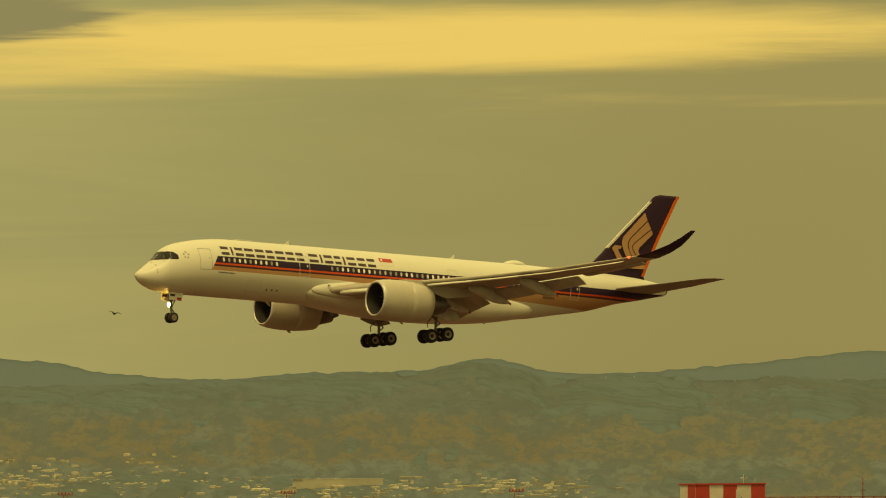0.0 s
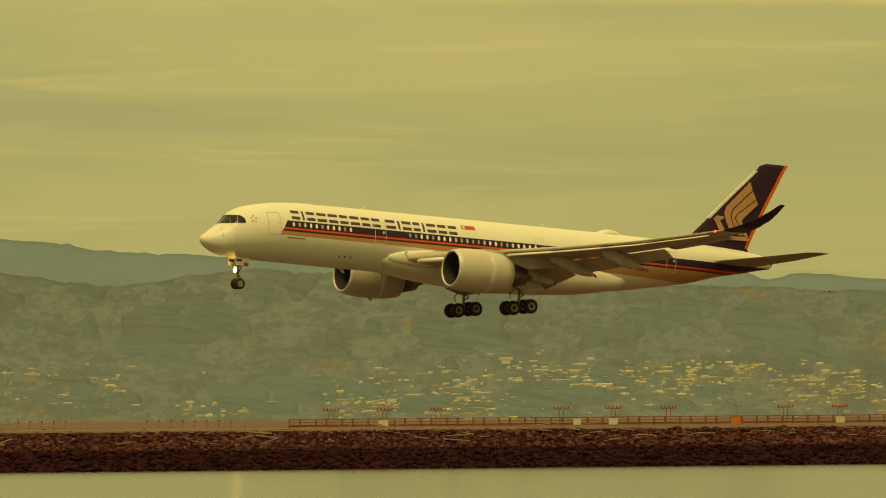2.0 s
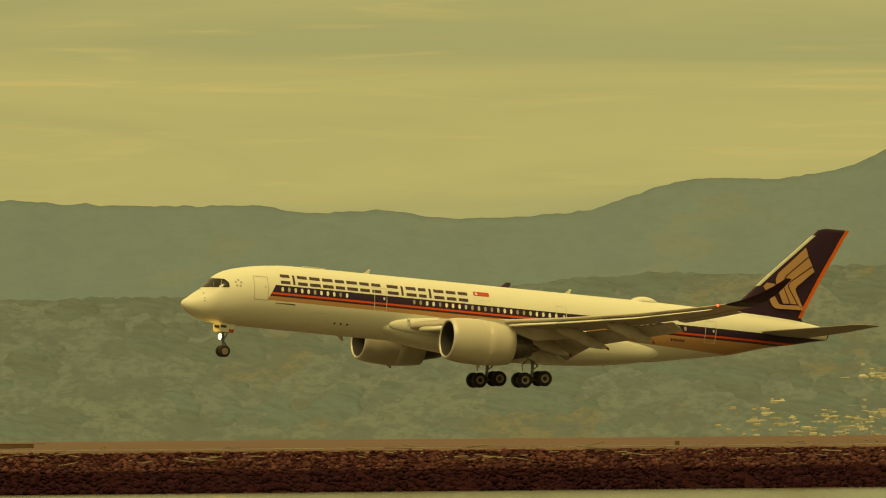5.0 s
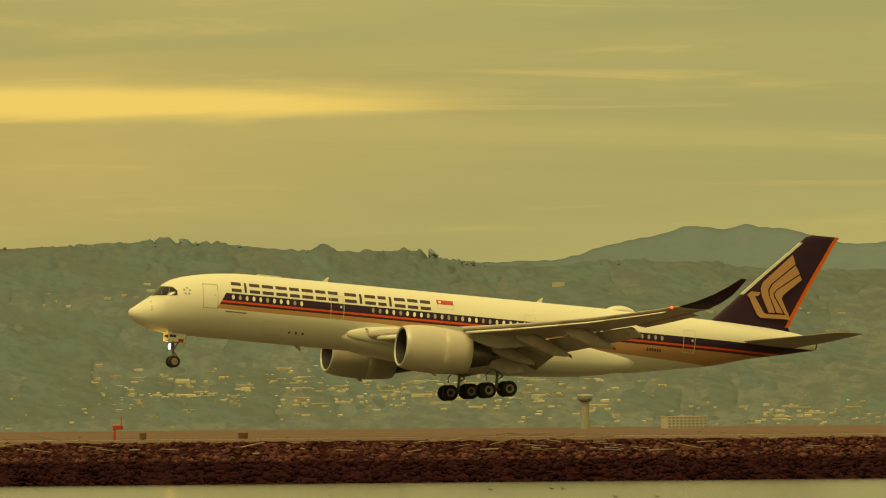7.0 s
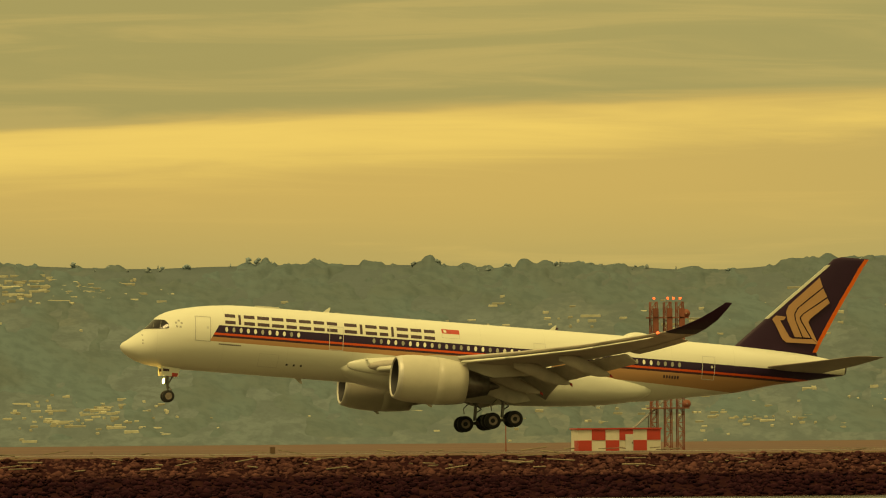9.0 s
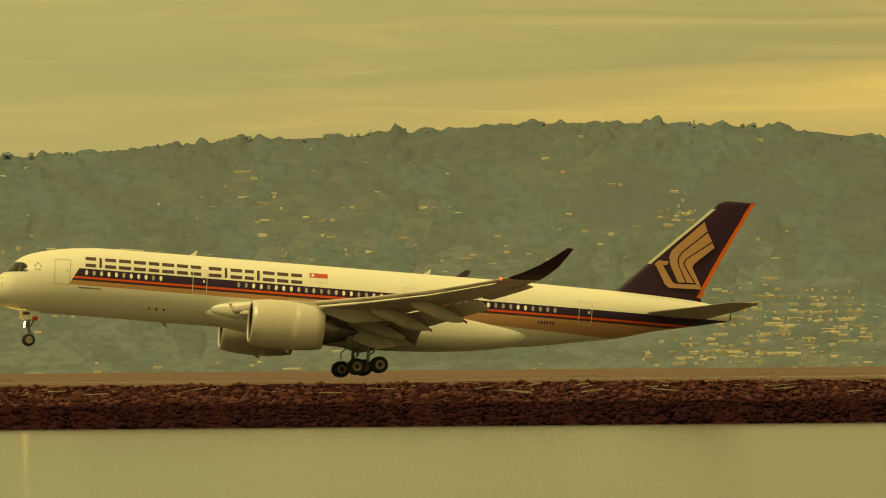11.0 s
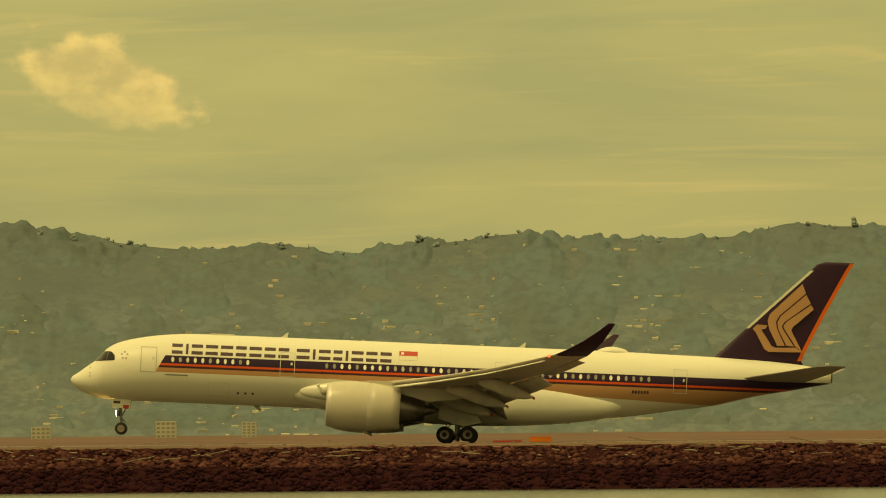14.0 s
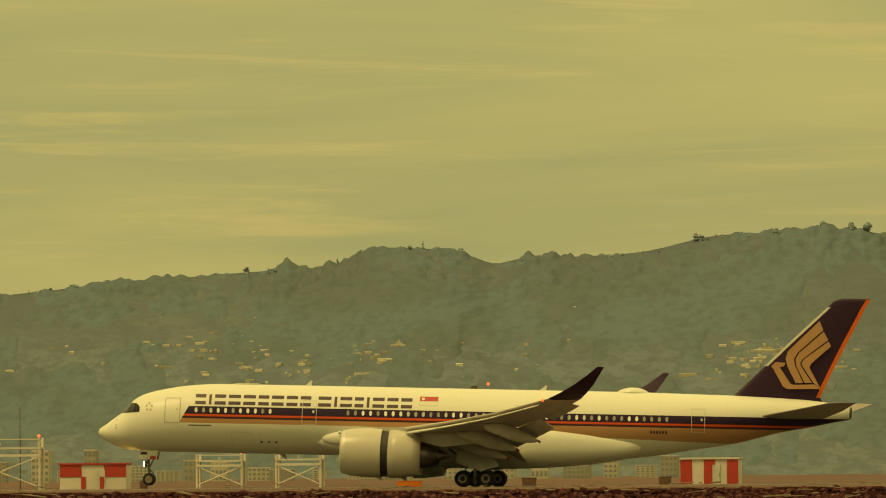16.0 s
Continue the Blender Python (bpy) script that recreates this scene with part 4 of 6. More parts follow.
def build_fuselage():
    xs = np.concatenate([np.linspace(0, 1, 12) ** 2 * 2.0, np.linspace(2.15, 12, 40), np.linspace(13, 44, 20), np.linspace(45, 66.8, 36)])
    body = part("fuselage", loft_mesh("fuselage", [ring(x) for x in xs], LIVERY), airliner)
    part("exhaust_outlet", revolve_mesh("exhaust_outlet", [(66.75, 0.52), (66.95, 0.50), (66.95, 0.40), (66.3, 0.36)], CORE, 24), body, "dark round exhaust outlet at the tail", pose(0, 0, 1.6))
    # wing to body fairing under the centre section
    rings = []
    for x in np.linspace(19.5, 48.5, 40):
        u = (x - 19.5) / 29
        s = math.sin(math.pi * u) ** 0.55 if 0 < u < 1 else 0.0
        w, h = 2.2 + 1.35 * s, 0.5 + 1.75 * s
        rings.append([(x, w * math.copysign(abs(math.sin(a)) ** 0.75, math.sin(a)), -1.75 + h * math.copysign(abs(math.cos(a)) ** 0.75, math.cos(a))) for a in [2 * math.pi * i / 40 for i in range(40)]])
    part("belly_fairing", loft_mesh("belly_fairing", rings, WHITE), body)
    # windscreen: the band of skin round the nose between two heights
    v, f = [], []
    nx, na = 48, 200
    pts = {}
    for i in range(nx + 1):
        x = 1.9 + 2.0 * i / nx
        t, b, w = fus(x)
        for j in range(na + 1):
            a = -1.75 + 3.5 * j / na
            c, h = (t + b) / 2, (t - b) / 2
            pts[i, j] = Vector((x - 0.01, (w + 0.015) * math.sin(a), c + (h + 0.015) * math.cos(a)))
    for i in range(nx):
        for j in range(na):
            q = (pts[i, j] + pts[i + 1, j + 1]) / 2
            lo = 0.27 + 0.07 * (q.x - 1.9) + max(0, q.x - 3.7) ** 2 * 1.8
            hi = 1.2 - max(0, q.x - 3.4) ** 2 * 1.5
            if lo < q.z < hi and q.x < 4.05 and not (abs(abs(q.y) - 0.0) < 0.03):
                k = len(v)
                v += [pts[i, j], pts[i + 1, j], pts[i + 1, j + 1], pts[i, j + 1]]
                f.append((k, k + 1, k + 2, k + 3))
    screen = part("windscreen", mesh_of("windscreen", v, f, GLASS), body, "dark wrap-around cockpit windscreen")
    for side in (-1, 1):
        v, f = [], []
        for x in (2.62, 3.12):
            skin_strip(v, f, x, x + 0.04, 0.40, 1.1, side, 1, 4, 0.25, 0.028)
        part("windscreen_post", mesh_of("windscreen_post", v, f, STEEL), screen)
    # cabin windows, one mesh shared by all
    bm = bmesh.new()
    bmesh.ops.create_circle(bm, cap_ends=True, segments=14, radius=1.0)
    for q in bm.verts:
        q.co = Vector((q.co.x * 0.135, 0, q.co.y * 0.23))
    r = bmesh.ops.extrude_face_region(bm, geom=bm.faces[:])
    bmesh.ops.translate(bm, vec=(0, -0.02, 0), verts=[g for g in r["geom"] if isinstance(g, bmesh.types.BMVert)])
    me = bm_mesh("window", bm, cabin_pane())
    xs = [9.02 + 0.66 * i for i in range(11)] + [22.55 + 0.67 * i for i in range(23)] + [40.2 + 0.665 * i for i in range(17)]
    for side in (-1, 1):
        for x in xs:
            p = skin(x, 0.69, side, 0.004)
            tilt = math.degrees(math.asin(0.69 / 3.06))
            part("window", me, body, "", Matrix.Translation(p) @ (pose(0, 0, 0, -tilt) if side < 0 else pose(0, 0, 0, tilt, 0, 180)))
    # doors with their raised outline, vent holes, sensors
    for side in (-1, 1):
        for x0, x1, z0, z1 in ((6.2, 7.6, -0.5, 1.72), (18.45, 19.75, -0.42, 1.72), (37.3, 38.4, -0.42, 1.65), (53.0, 54.2, -0.42, 1.68)):
            v, f = [], []
            e = 0.05
            skin_strip(v, f, x0, x1, z0, z0 + e, side, 2, 1, 0, 0.02)
            skin_strip(v, f, x0, x1, z1 - e, z1, side, 2, 1, 0, 0.02)
            skin_strip(v, f, x0, x0 + e, z0 + e, z1 - e, side, 1, 8, 0, 0.02)
            skin_strip(v, f, x1 - e, x1, z0 + e, z1 - e, side, 1, 8, 0, 0.02)
            d = part("cabin_door", mesh_of("cabin_door", v, f, PALE if x0 > 10 else LINE), body, "closed cabin door with a pale outline")
            v, f = [], []
            skin_strip(v, f, x1 - 0.38, x1 - 0.2, 0.62, 0.84, side, 1, 2, 0, 0.018)
            part("door_window", mesh_of("door_window", v, f, PALE), d)
    for x in (14.85, 15.5, 16.15):
        v, f = [], []
        skin_strip(v, f, x - 0.09, x + 0.09, -2.1, -1.93, -1, 2, 2)
        part("vent_hole", mesh_of("vent_hole", v, f, DARK), body)
    for z in (-0.05, -0.38, -0.85, -1.12):
        v, f = [], []
        skin_strip(v, f, 1.69, 1.81, z, z + 0.13, -1, 1, 1)
        part("nose_sensor", mesh_of("nose_sensor", v, f, LINE), body)
    # thin hatch and panel outlines low on the body
    for x0, x1, z0, z1 in ((12.2, 14.0, -2.35, -1.2), (44.5, 46.0, -2.2, -1.25)):
        v, f = [], []
        for a, b, c, d in ((x0, x1, z0, z0 + 0.03), (x0, x1, z1 - 0.03, z1)):
            skin_strip(v, f, a, b, c, d, -1, 3, 1, 0, 0.008)
        for a in (x0, x1 - 0.03):
            skin_strip(v, f, a, a + 0.03, z0 + 0.03, z1 - 0.03, -1, 1, 6, 0, 0.008)
        part("cargo_hatch", mesh_of("cargo_hatch", v, f, HATCH), body, "closed cargo hatch outline")
    # aerials and fairings on the back
    for x in (18.6, 39.5):
        part("blade_aerial", plate_mesh("blade_aerial", [(x - 0.3, 3.0), (x + 0.3, 3.0), (x + 0.42, 3.5), (x + 0.28, 3.5)], 0.06, WHITE), body)
    for x in (16.4, 43.5):
        part("belly_aerial", plate_mesh("belly_aerial", [(x - 0.3, -3.0), (x + 0.3, -3.0), (x + 0.5, -3.5), (x + 0.3, -3.5)], 0.06, FLAPGREY), body)
    part("satcom_dome", loft_mesh("satcom_dome", [[(46.1 + 2.9 * u, 0.75 * math.sin(math.pi * u) ** 0.5 * math.cos(a), 2.95 + 0.52 * math.sin(math.pi * u) ** 0.6 * max(0, math.sin(a))) for a in [2 * math.pi * i / 20 for i in range(20)]] for u in np.linspace(0.02, 0.98, 14)], WHITE), body)
    part("roof_fairing", box_mesh("roof_fairing", (2.2, 0.7, 0.14), WHITE, (13.2, 0, 3.08), 0.05), body)


def cabin_pane():
    m = bpy.data.materials.new("cabin_window_pane")
    m.use_nodes = True
    k = Nodes(m.node_tree)
    i = m.node_tree.nodes.new("ShaderNodeObjectInfo")
    b = m.node_tree.nodes.new("ShaderNodeBsdfPrincipled")
    k.put(b.inputs["Base Color"], k.mix(k.ramp(i.outputs["Random"], 0.25, 0.75), (0.26, 0.25, 0.22), (0.74, 0.72, 0.62)))
    b.inputs["Roughness"].default_value = 0.2
    o = m.node_tree.nodes.new("ShaderNodeOutputMaterial")
    m.node_tree.links.new(b.outputs[0], o.inputs[0])
    return m


def build_markings():
    """The carrier's title and the small plates, as plain bars; the flag."""
    body = [o for o in airliner.children if o.name.startswith("fuselage")][0]
    for side in (-1, 1):
        for x0, x1, count in ((8.9, 19.2, 9), (19.85, 28.2, 8)):
            wide = [1.0, 0.32, 1.05, 1.15, 1.15, 1.0, 1.15, 1.05, 1.0] if count == 9 else [1.15, 0.32, 1.05, 0.8, 0.32, 1.05, 1.0, 1.0]
            unit, a = (x1 - x0 - 0.24 * (count - 1)) / sum(wide), x0
            for i in range(count):
                v, f = [], []
                b = a + wide[i] * unit
                if wide[i] < 0.5:
                    skin_strip(v, f, a + 0.04, b - 0.04, 1.20, 2.10, side, 1, 5)
                else:
                    skin_strip(v, f, a, b, 1.80, 2.10, side, 2, 2)
                    skin_strip(v, f, a, b, 1.20, 1.50, side, 2, 2)
                a = b + 0.24
                part("title_block", mesh_of("title_block", v, f, LETTER), body, "dark plain block of the carrier's title")
        v, f = [], []
        skin_strip(v, f, 28.85, 30.48, 1.87, 2.27, side, 3, 2)
        flag = part("flag_upper", mesh_of("flag_upper", v, f, RED), body, "red upper half of a small flag")
        v, f = [], []
        skin_strip(v, f, 29.03, 29.27, 1.96, 2.18, side, 2, 2, 0, 0.018)
        part("flag_mark", mesh_of("flag_mark", v, f, WHITE), flag)
        v, f = [], []
        skin_strip(v, f, 28.85, 30.48, 1.47, 1.49, side, 3, 1)
        for a in (28.85, 30.46):
            skin_strip(v, f, a, a + 0.02, 1.49, 1.87, side, 1, 2)
        part("flag_outline", mesh_of("flag_outline", v, f, LINE), body, "thin outline of the flag's white lower half")
        v, f = [], []
        for a, b, z0, z1 in ((8.4, 10.4, -0.72, -0.60),):
            for i in range(12):
                skin_strip(v, f, a + i * 0.17, a + i * 0.17 + 0.12, z0, z1, side, 1, 1)
        part("type_bars", mesh_of("type_bars", v, f, LETTER), body)
        v, f = [], []
        for i in range(6):
            skin_strip(v, f, 49.4 + i * 0.26, 49.4 + i * 0.26 + 0.16, -0.58, -0.32, side, 1, 2)
        part("register_bars", mesh_of("register_bars", v, f, LETTER), body)
        for i in range(5):
            v, f = [], []
            a = 2 * math.pi * i / 5 + 0.3
            skin_strip(v, f, 4.75 + 0.26 * math.cos(a) - 0.09, 4.75 + 0.26 * math.cos(a) + 0.09, 0.88 + 0.3 * math.sin(a) - 0.09, 0.88 + 0.3 * math.sin(a) + 0.09, side, 1, 1)
            part("badge_mark", mesh_of("badge_mark", v, f, LINE), body)


def foil(chord, thick, n=13):
    """An aerofoil's outline from the trailing edge over the top and back, x aft, z up."""
    u = (1 - np.cos(np.linspace(0, math.pi, n))) / 2
    t = thick * (1.4845 * np.sqrt(u) - 0.63 * u - 1.758 * u**2 + 1.4215 * u**3 - 0.5075 * u**4) / 1.0
    up = [(chord * a, b * 1.15) for a, b in zip(u[::-1], t[::-1])]
    low = [(chord * a, -b * 0.85) for a, b in zip(u[1:-1], t[1:-1])]
    return up + low


# span station, leading edge, trailing edge, height, thickness
WING = [(2.4, 21.3, 36.4, -1.75, 1.55), (6.0, 24.4, 36.6, -1.25, 1.25), (9.8, 27.6, 36.9, -0.80, 0.80), (16, 32.5, 39.7, -0.05, 0.52), (22, 37.2, 42.5, 0.80, 0.36), (27, 41.0, 44.6, 1.72, 0.26), (29.2, 42.8, 45.6, 2.18, 0.22)]
WINGLET = [(29.2, 42.8, 45.6, 2.18, 0.22), (30.4, 43.9, 46.2, 2.68, 0.18), (31.4, 45.2, 46.9, 3.42, 0.14), (32.0, 46.3, 47.4, 4.20, 0.10), (32.4, 47.3, 47.9, 5.00, 0.06)]


def wing_at(s, rows=WING):
    c = np.array(rows)
    return [float(np.interp(s, c[:, 0], c[:, i])) for i in (1, 2, 3, 4)]


def build_wing(side):
    def rings(rows):
        return [[(le + x, side * s, z + h) for x, h in foil(te - le, t)] for s, le, te, z, t in rows]
    dense = [(s, *wing_at(s)) for s in np.linspace(2.4, 29.2, 25)]
    w = part("wing", loft_mesh("wing", rings(dense), GREYWING), airliner, "swept grey wing with lowered flaps")
    part("winglet", loft_mesh("winglet", rings(WINGLET), NAVY), w, "navy curved wing tip")
    # drooped slats, each a curved strip before the leading edge
    for a, b in ((4.4, 8.6), (11.6, 15.4), (15.5, 19.3), (19.4, 23.2), (23.3, 28.2)):
        rr = []
        for s in np.linspace(a, b, 4):
            le, te, z, t = wing_at(s)
            c = 0.15 * (te - le)
            rr.append([(le - 0.42 + x, side * s, z - 0.30 + h - 0.16 * (c - x) / c) for x, h in foil(c, t * 0.42, 9)])
        part("slat", loft_mesh("slat", rr, WHITE), w, "pale lowered leading edge slat")
    # flaps turned down behind the trailing edge
    for a, b in ((3.2, 9.4), (10.1, 15.6), (15.7, 20.6)):
        rr = []
        for s in np.linspace(a, b, 4):
            le, te, z, t = wing_at(s)
            c = 0.19 * (te - le) + 0.4
            drop = radians(30)
            rr.append([(te - 0.55 + x * math.cos(drop) + h * math.sin(drop), side * s, z - 0.22 - x * math.sin(drop) + h * math.cos(drop)) for x, h in foil(c, 0.26, 9)])
        part("flap", loft_mesh("flap", rr, FLAPGREY), w, "dark lowered trailing edge flap")
    rr = []
    for s in np.linspace(21.0, 27.5, 4):
        le, te, z, t = wing_at(s)
        rr.append([(te - 0.3 + x, side * s, z - 0.06 - 0.16 * x + h) for x, h in foil(0.9, 0.12, 9)])
    part("aileron", loft_mesh("aileron", rr, GREYWING), w)
    # flap track fairings with red tips
    for s, ln in ((7.0, 5.6), (12.4, 5.2), (17.6, 4.7)):
        le, te, z, t = wing_at(s)
        x0, drop = te - 0.92 * ln, radians(20)
        rr, tip = [], []
        for u in np.linspace(0.0, 1.0, 16):
            w0 = 0.42 * math.sin(math.pi * min(1, u * 0.90 + 0.07)) ** 0.7
            h0 = 0.64 * math.sin(math.pi * min(1, u * 0.90 + 0.07)) ** 0.7
            bend = max(0, u - 0.30) ** 1.15 * ln * math.tan(drop)
            cx, cz = x0 + u * ln, z - 0.48 - 0.25 * math.sin(math.pi * u) - bend
            q = [(cx, side * s + w0 * math.cos(a), cz + h0 * math.sin(a)) for a in [2 * math.pi * i / 14 for i in range(14)]]
            rr.append(q)
        fa = part("flap_fairing", loft_mesh("flap_fairing", rr, FLAPGREY), w, "pale drooping flap track fairing")
        part("fairing_tip", loft_mesh("fairing_tip", [[(p[0] + 0.02, side * s + (p[1] - side * s) * 1.25, p[2]) for p in rr[-1]], [(p[0] + 0.28, side * s + (p[1] - side * s) * 0.8, p[2] - 0.14) for p in rr[-1]]], RED), fa, "red fairing tip")
    le, te, z, t = wing_at(28.6)
    bm = bmesh.new()
    bmesh.ops.create_icosphere(bm, subdivisions=2, radius=0.13)
    part("wing_tip_lamp", bm_mesh("wing_tip_lamp", bm, REDLIGHT), w, "small red wing tip lamp", pose(le - 0.05, side * 28.6, z))
    bm = bmesh.new()
    bmesh.ops.create_icosphere(bm, subdivisions=2, radius=0.16)
    part("root_lamp", bm_mesh("root_lamp", bm, WHITE), w, "", pose(21.9, side * 3.40, -1.05))
    part("wing_root_glove", loft_mesh("wing_root_glove", [[(20.3 + 4.7 * u, side * (2.55 + 0.85 * u + 0.55 * (u + 0.002) ** 0.36 * math.cos(a)), -1.62 + 0.15 * u + 0.92 * (u + 0.002) ** 0.36 * math.sin(a)) for a in [2 * math.pi * i / 20 for i in range(20)]] for u in np.linspace(0, 1, 18) ** 2], WHITE), w)


def build_engine(side):
    e = part("engine", revolve_mesh("engine", [(0.42, 1.96), (0.9, 2.06), (1.8, 2.14), (2.8, 2.16), (3.62, 2.14)], NACELLE, 56), airliner, "large white turbofan engine under the wing", pose(22.85, side * 10.5, -2.75, 0, 1.0, 0))
    part("inlet_lip", revolve_mesh("inlet_lip", [(0.12, 1.63), (0.03, 1.68), (0.0, 1.74), (0.06, 1.84), (0.22, 1.92), (0.43, 1.962)], CHROME, 56), e, "bare metal inlet lip")
    part("inlet_duct", revolve_mesh("inlet_duct", [(0.12, 1.63), (0.35, 1.56), (0.75, 1.52), (1.1, 1.50), (1.9, 1.53)], DARK, 56), e)
    part("cascade", revolve_mesh("cascade", [(3.4, 2.02), (4.6, 1.95), (5.2, 1.9)], DARK, 56), e, "dark reverser cascade inside the cowl")
    part("fan_disc", revolve_mesh("fan_disc", [(1.9, 1.53), (1.9, 0.5)], DARK, 56), e)
    part("spinner", revolve_mesh("spinner", [(1.2, 0.02), (1.4, 0.22), (1.7, 0.42), (1.95, 0.52)], STEEL, 24), e)
    v, f = [], []
    for i in range(22):
        a = 2 * math.pi * i / 22
        k = len(v)
        for r, tw in ((0.5, 0.35), (1.5, 0.12)):
            for s in (-1, 1):
                v.append((1.72 + s * 0.09, r * math.cos(a + s * tw * 0.35), r * math.sin(a + s * tw * 0.35)))
        f.append((k, k + 1, k + 3, k + 2))
    part("fan_blades", mesh_of("fan_blades", v, f, STEEL), e)
    sleeve = part("reverser_sleeve", revolve_mesh("reverser_sleeve", [(3.62, 2.06), (3.62, 2.14), (4.4, 2.10), (5.6, 1.96), (6.45, 1.80), (6.45, 1.74), (5.0, 1.82), (3.62, 2.06)], NACELLE, 56), e, "white sliding rear cowl")
    part("core_cowl", revolve_mesh("core_cowl", [(4.2, 1.45), (6.5, 1.38), (7.6, 1.12), (8.6, 0.86), (8.6, 0.78), (7.4, 0.9)], CORE, 40), e, "dark metal core exhaust")
    part("exhaust_plug", revolve_mesh("exhaust_plug", [(7.4, 0.66), (8.6, 0.52), (9.6, 0.14), (9.75, 0.01)], CORE, 28), e)
    part("strake", plate_mesh("strake", [(1.2, 1.7), (3.0, 1.75), (3.0, 2.25), (2.5, 2.25)], 0.05, NACELLE), e, "", pose(0, side * -1.25, -0.1, side * 40, 0, 0))
    part("drain_mast", plate_mesh("drain_mast", [(3.1, -2.1), (3.6, -2.1), (3.75, -2.38), (3.5, -2.38)], 0.06, FLAPGREY), e)
    py = []
    for x, z0, z1, w in ((2.0, 1.9, 2.05, 0.1), (3.6, 1.8, 2.3, 0.34), (6.2, 1.2, 2.35, 0.42), (9.0, 0.75, 2.2, 0.38), (12.5, 1.3, 1.9, 0.1)):
        py.append([(x, -w, z0), (x, w, z0), (x, w, z1), (x, -w, z1)])
    part("pylon", loft_mesh("pylon", py, NACELLE, True, False), e)
    return sleeve


# outline points of the fin in (x, z)
def build_tail():
    def fin_ring(le, te, z, t):
        return [(le + x, h, z) for x, h in foil(te - le, t)]
    rows = [(55.2, 64.4, 2.45, 0.62), (56.5, 64.1, 2.95, 0.60), (58.6, 64.9, 5.0, 0.52), (61.0, 65.9, 7.4, 0.42), (63.3, 66.9, 9.6, 0.32), (64.75, 67.5, 11.0, 0.26), (65.15, 67.75, 11.45, 0.20), (65.9, 67.9, 11.7, 0.10)]
    rows = [(a, b + 0.55 * (z - 2.9) / 8.8, z, t) for a, b, z, t in rows]
    fin = part("tail_fin", loft_mesh("tail_fin", [fin_ring(*r) for r in rows], NAVY), airliner, "swept navy tail fin with a gold emblem")
    c = np.array(rows)
    edge = lambda z: (float(np.interp(z, c[:, 2], c[:, 0])), float(np.interp(z, c[:, 2], c[:, 1])))
    # orange strip down the trailing edge, white strip up the leading edge
    out = [(edge(z)[1] - 0.34, z) for z in np.linspace(2.9, 11.65, 12)] + [(edge(z)[1] + 0.03, z) for z in np.linspace(11.65, 2.9, 12)]
    part("fin_trailing_strip", plate_mesh("fin_trailing_strip", out, 0.20, ORANGE), fin, "orange strip on the fin's trailing edge")
    out = [(edge(z)[0] - 0.03, z) for z in np.linspace(5.6, 10.9, 8)] + [(edge(z)[0] + 0.28, z) for z in np.linspace(10.9, 5.6, 8)]
    part("fin_leading_strip", plate_mesh("fin_leading_strip", out, 0.22, WHITE), fin, "white strip on the fin's leading edge")
    # the emblem as plain gold bands on both faces
    bands = [[(63.97, 9.69), (64.31, 8.86), (62.07, 6.82), (61.79, 6.26), (61.87, 5.75), (62.64, 4.17), (61.98, 4.14), (61.22, 5.57), (61.03, 6.32), (61.22, 6.93)],
             [(64.35, 8.74), (64.78, 8.0), (62.55, 6.29), (62.32, 5.92), (62.43, 5.62), (63.43, 4.18), (62.76, 4.18), (62.0, 5.66), (61.91, 6.23), (62.19, 6.79)],
             [(64.81, 7.88), (65.04, 7.47), (63.32, 5.9), (63.16, 5.59), (63.29, 5.3), (64.18, 3.7), (63.58, 4.16), (62.55, 5.63), (62.44, 5.92), (62.67, 6.27)],
             [(59.76, 5.59), (60.14, 5.97), (61.05, 5.92), (60.88, 5.61), (60.52, 5.54), (61.49, 4.12), (61.8, 3.99), (63.62, 4.07), (64.18, 3.67), (61.21, 3.6), (60.84, 3.85), (60.01, 5.3)]]
    for side in (-1, 1):
        for b in bands:
            me = plate_mesh("emblem_band", b, 0.012, GOLD)
            part("emblem_band", me, fin, "plain gold emblem band", pose(0, side * 0.435, 0, side * 1.34))
    for side in (-1, 1):
        rr = []
        for s, le, te, z, t in ((0.6, 57.9, 64.4, 0.98, 0.44), (1.6, 58.9, 64.8, 1.12, 0.38), (5.5, 62.3, 66.6, 1.75, 0.24), (9.0, 65.5, 67.9, 2.38, 0.13), (9.45, 66.6, 68.1, 2.47, 0.07)):
            rr.append([(le + x, side * s, z + h) for x, h in foil(te - le, t)])
        part("tailplane", loft_mesh("tailplane", rr, TAILSHADE), airliner, "grey swept tailplane")


def wheel(parent, m, r, w):
    t = part("tyre", revolve_mesh("tyre", [(-w * 0.5, r * 0.58), (-w * 0.5, r * 0.9), (-w * 0.36, r * 0.985), (0, r), (w * 0.36, r * 0.985), (w * 0.5, r * 0.9), (w * 0.5, r * 0.58)], TYRE, 28, "y"), parent, "black tyre", m)
    part("rim", revolve_mesh("rim", [(-w * 0.40, 0.02), (-w * 0.44, r * 0.22), (-w * 0.34, r * 0.3), (-w * 0.46, r * 0.5), (-w * 0.5, r * 0.58), (w * 0.5, r * 0.58), (w * 0.4, r * 0.3), (w * 0.4, 0.02)], RIM, 20, "y"), t, "pale wheel rim")


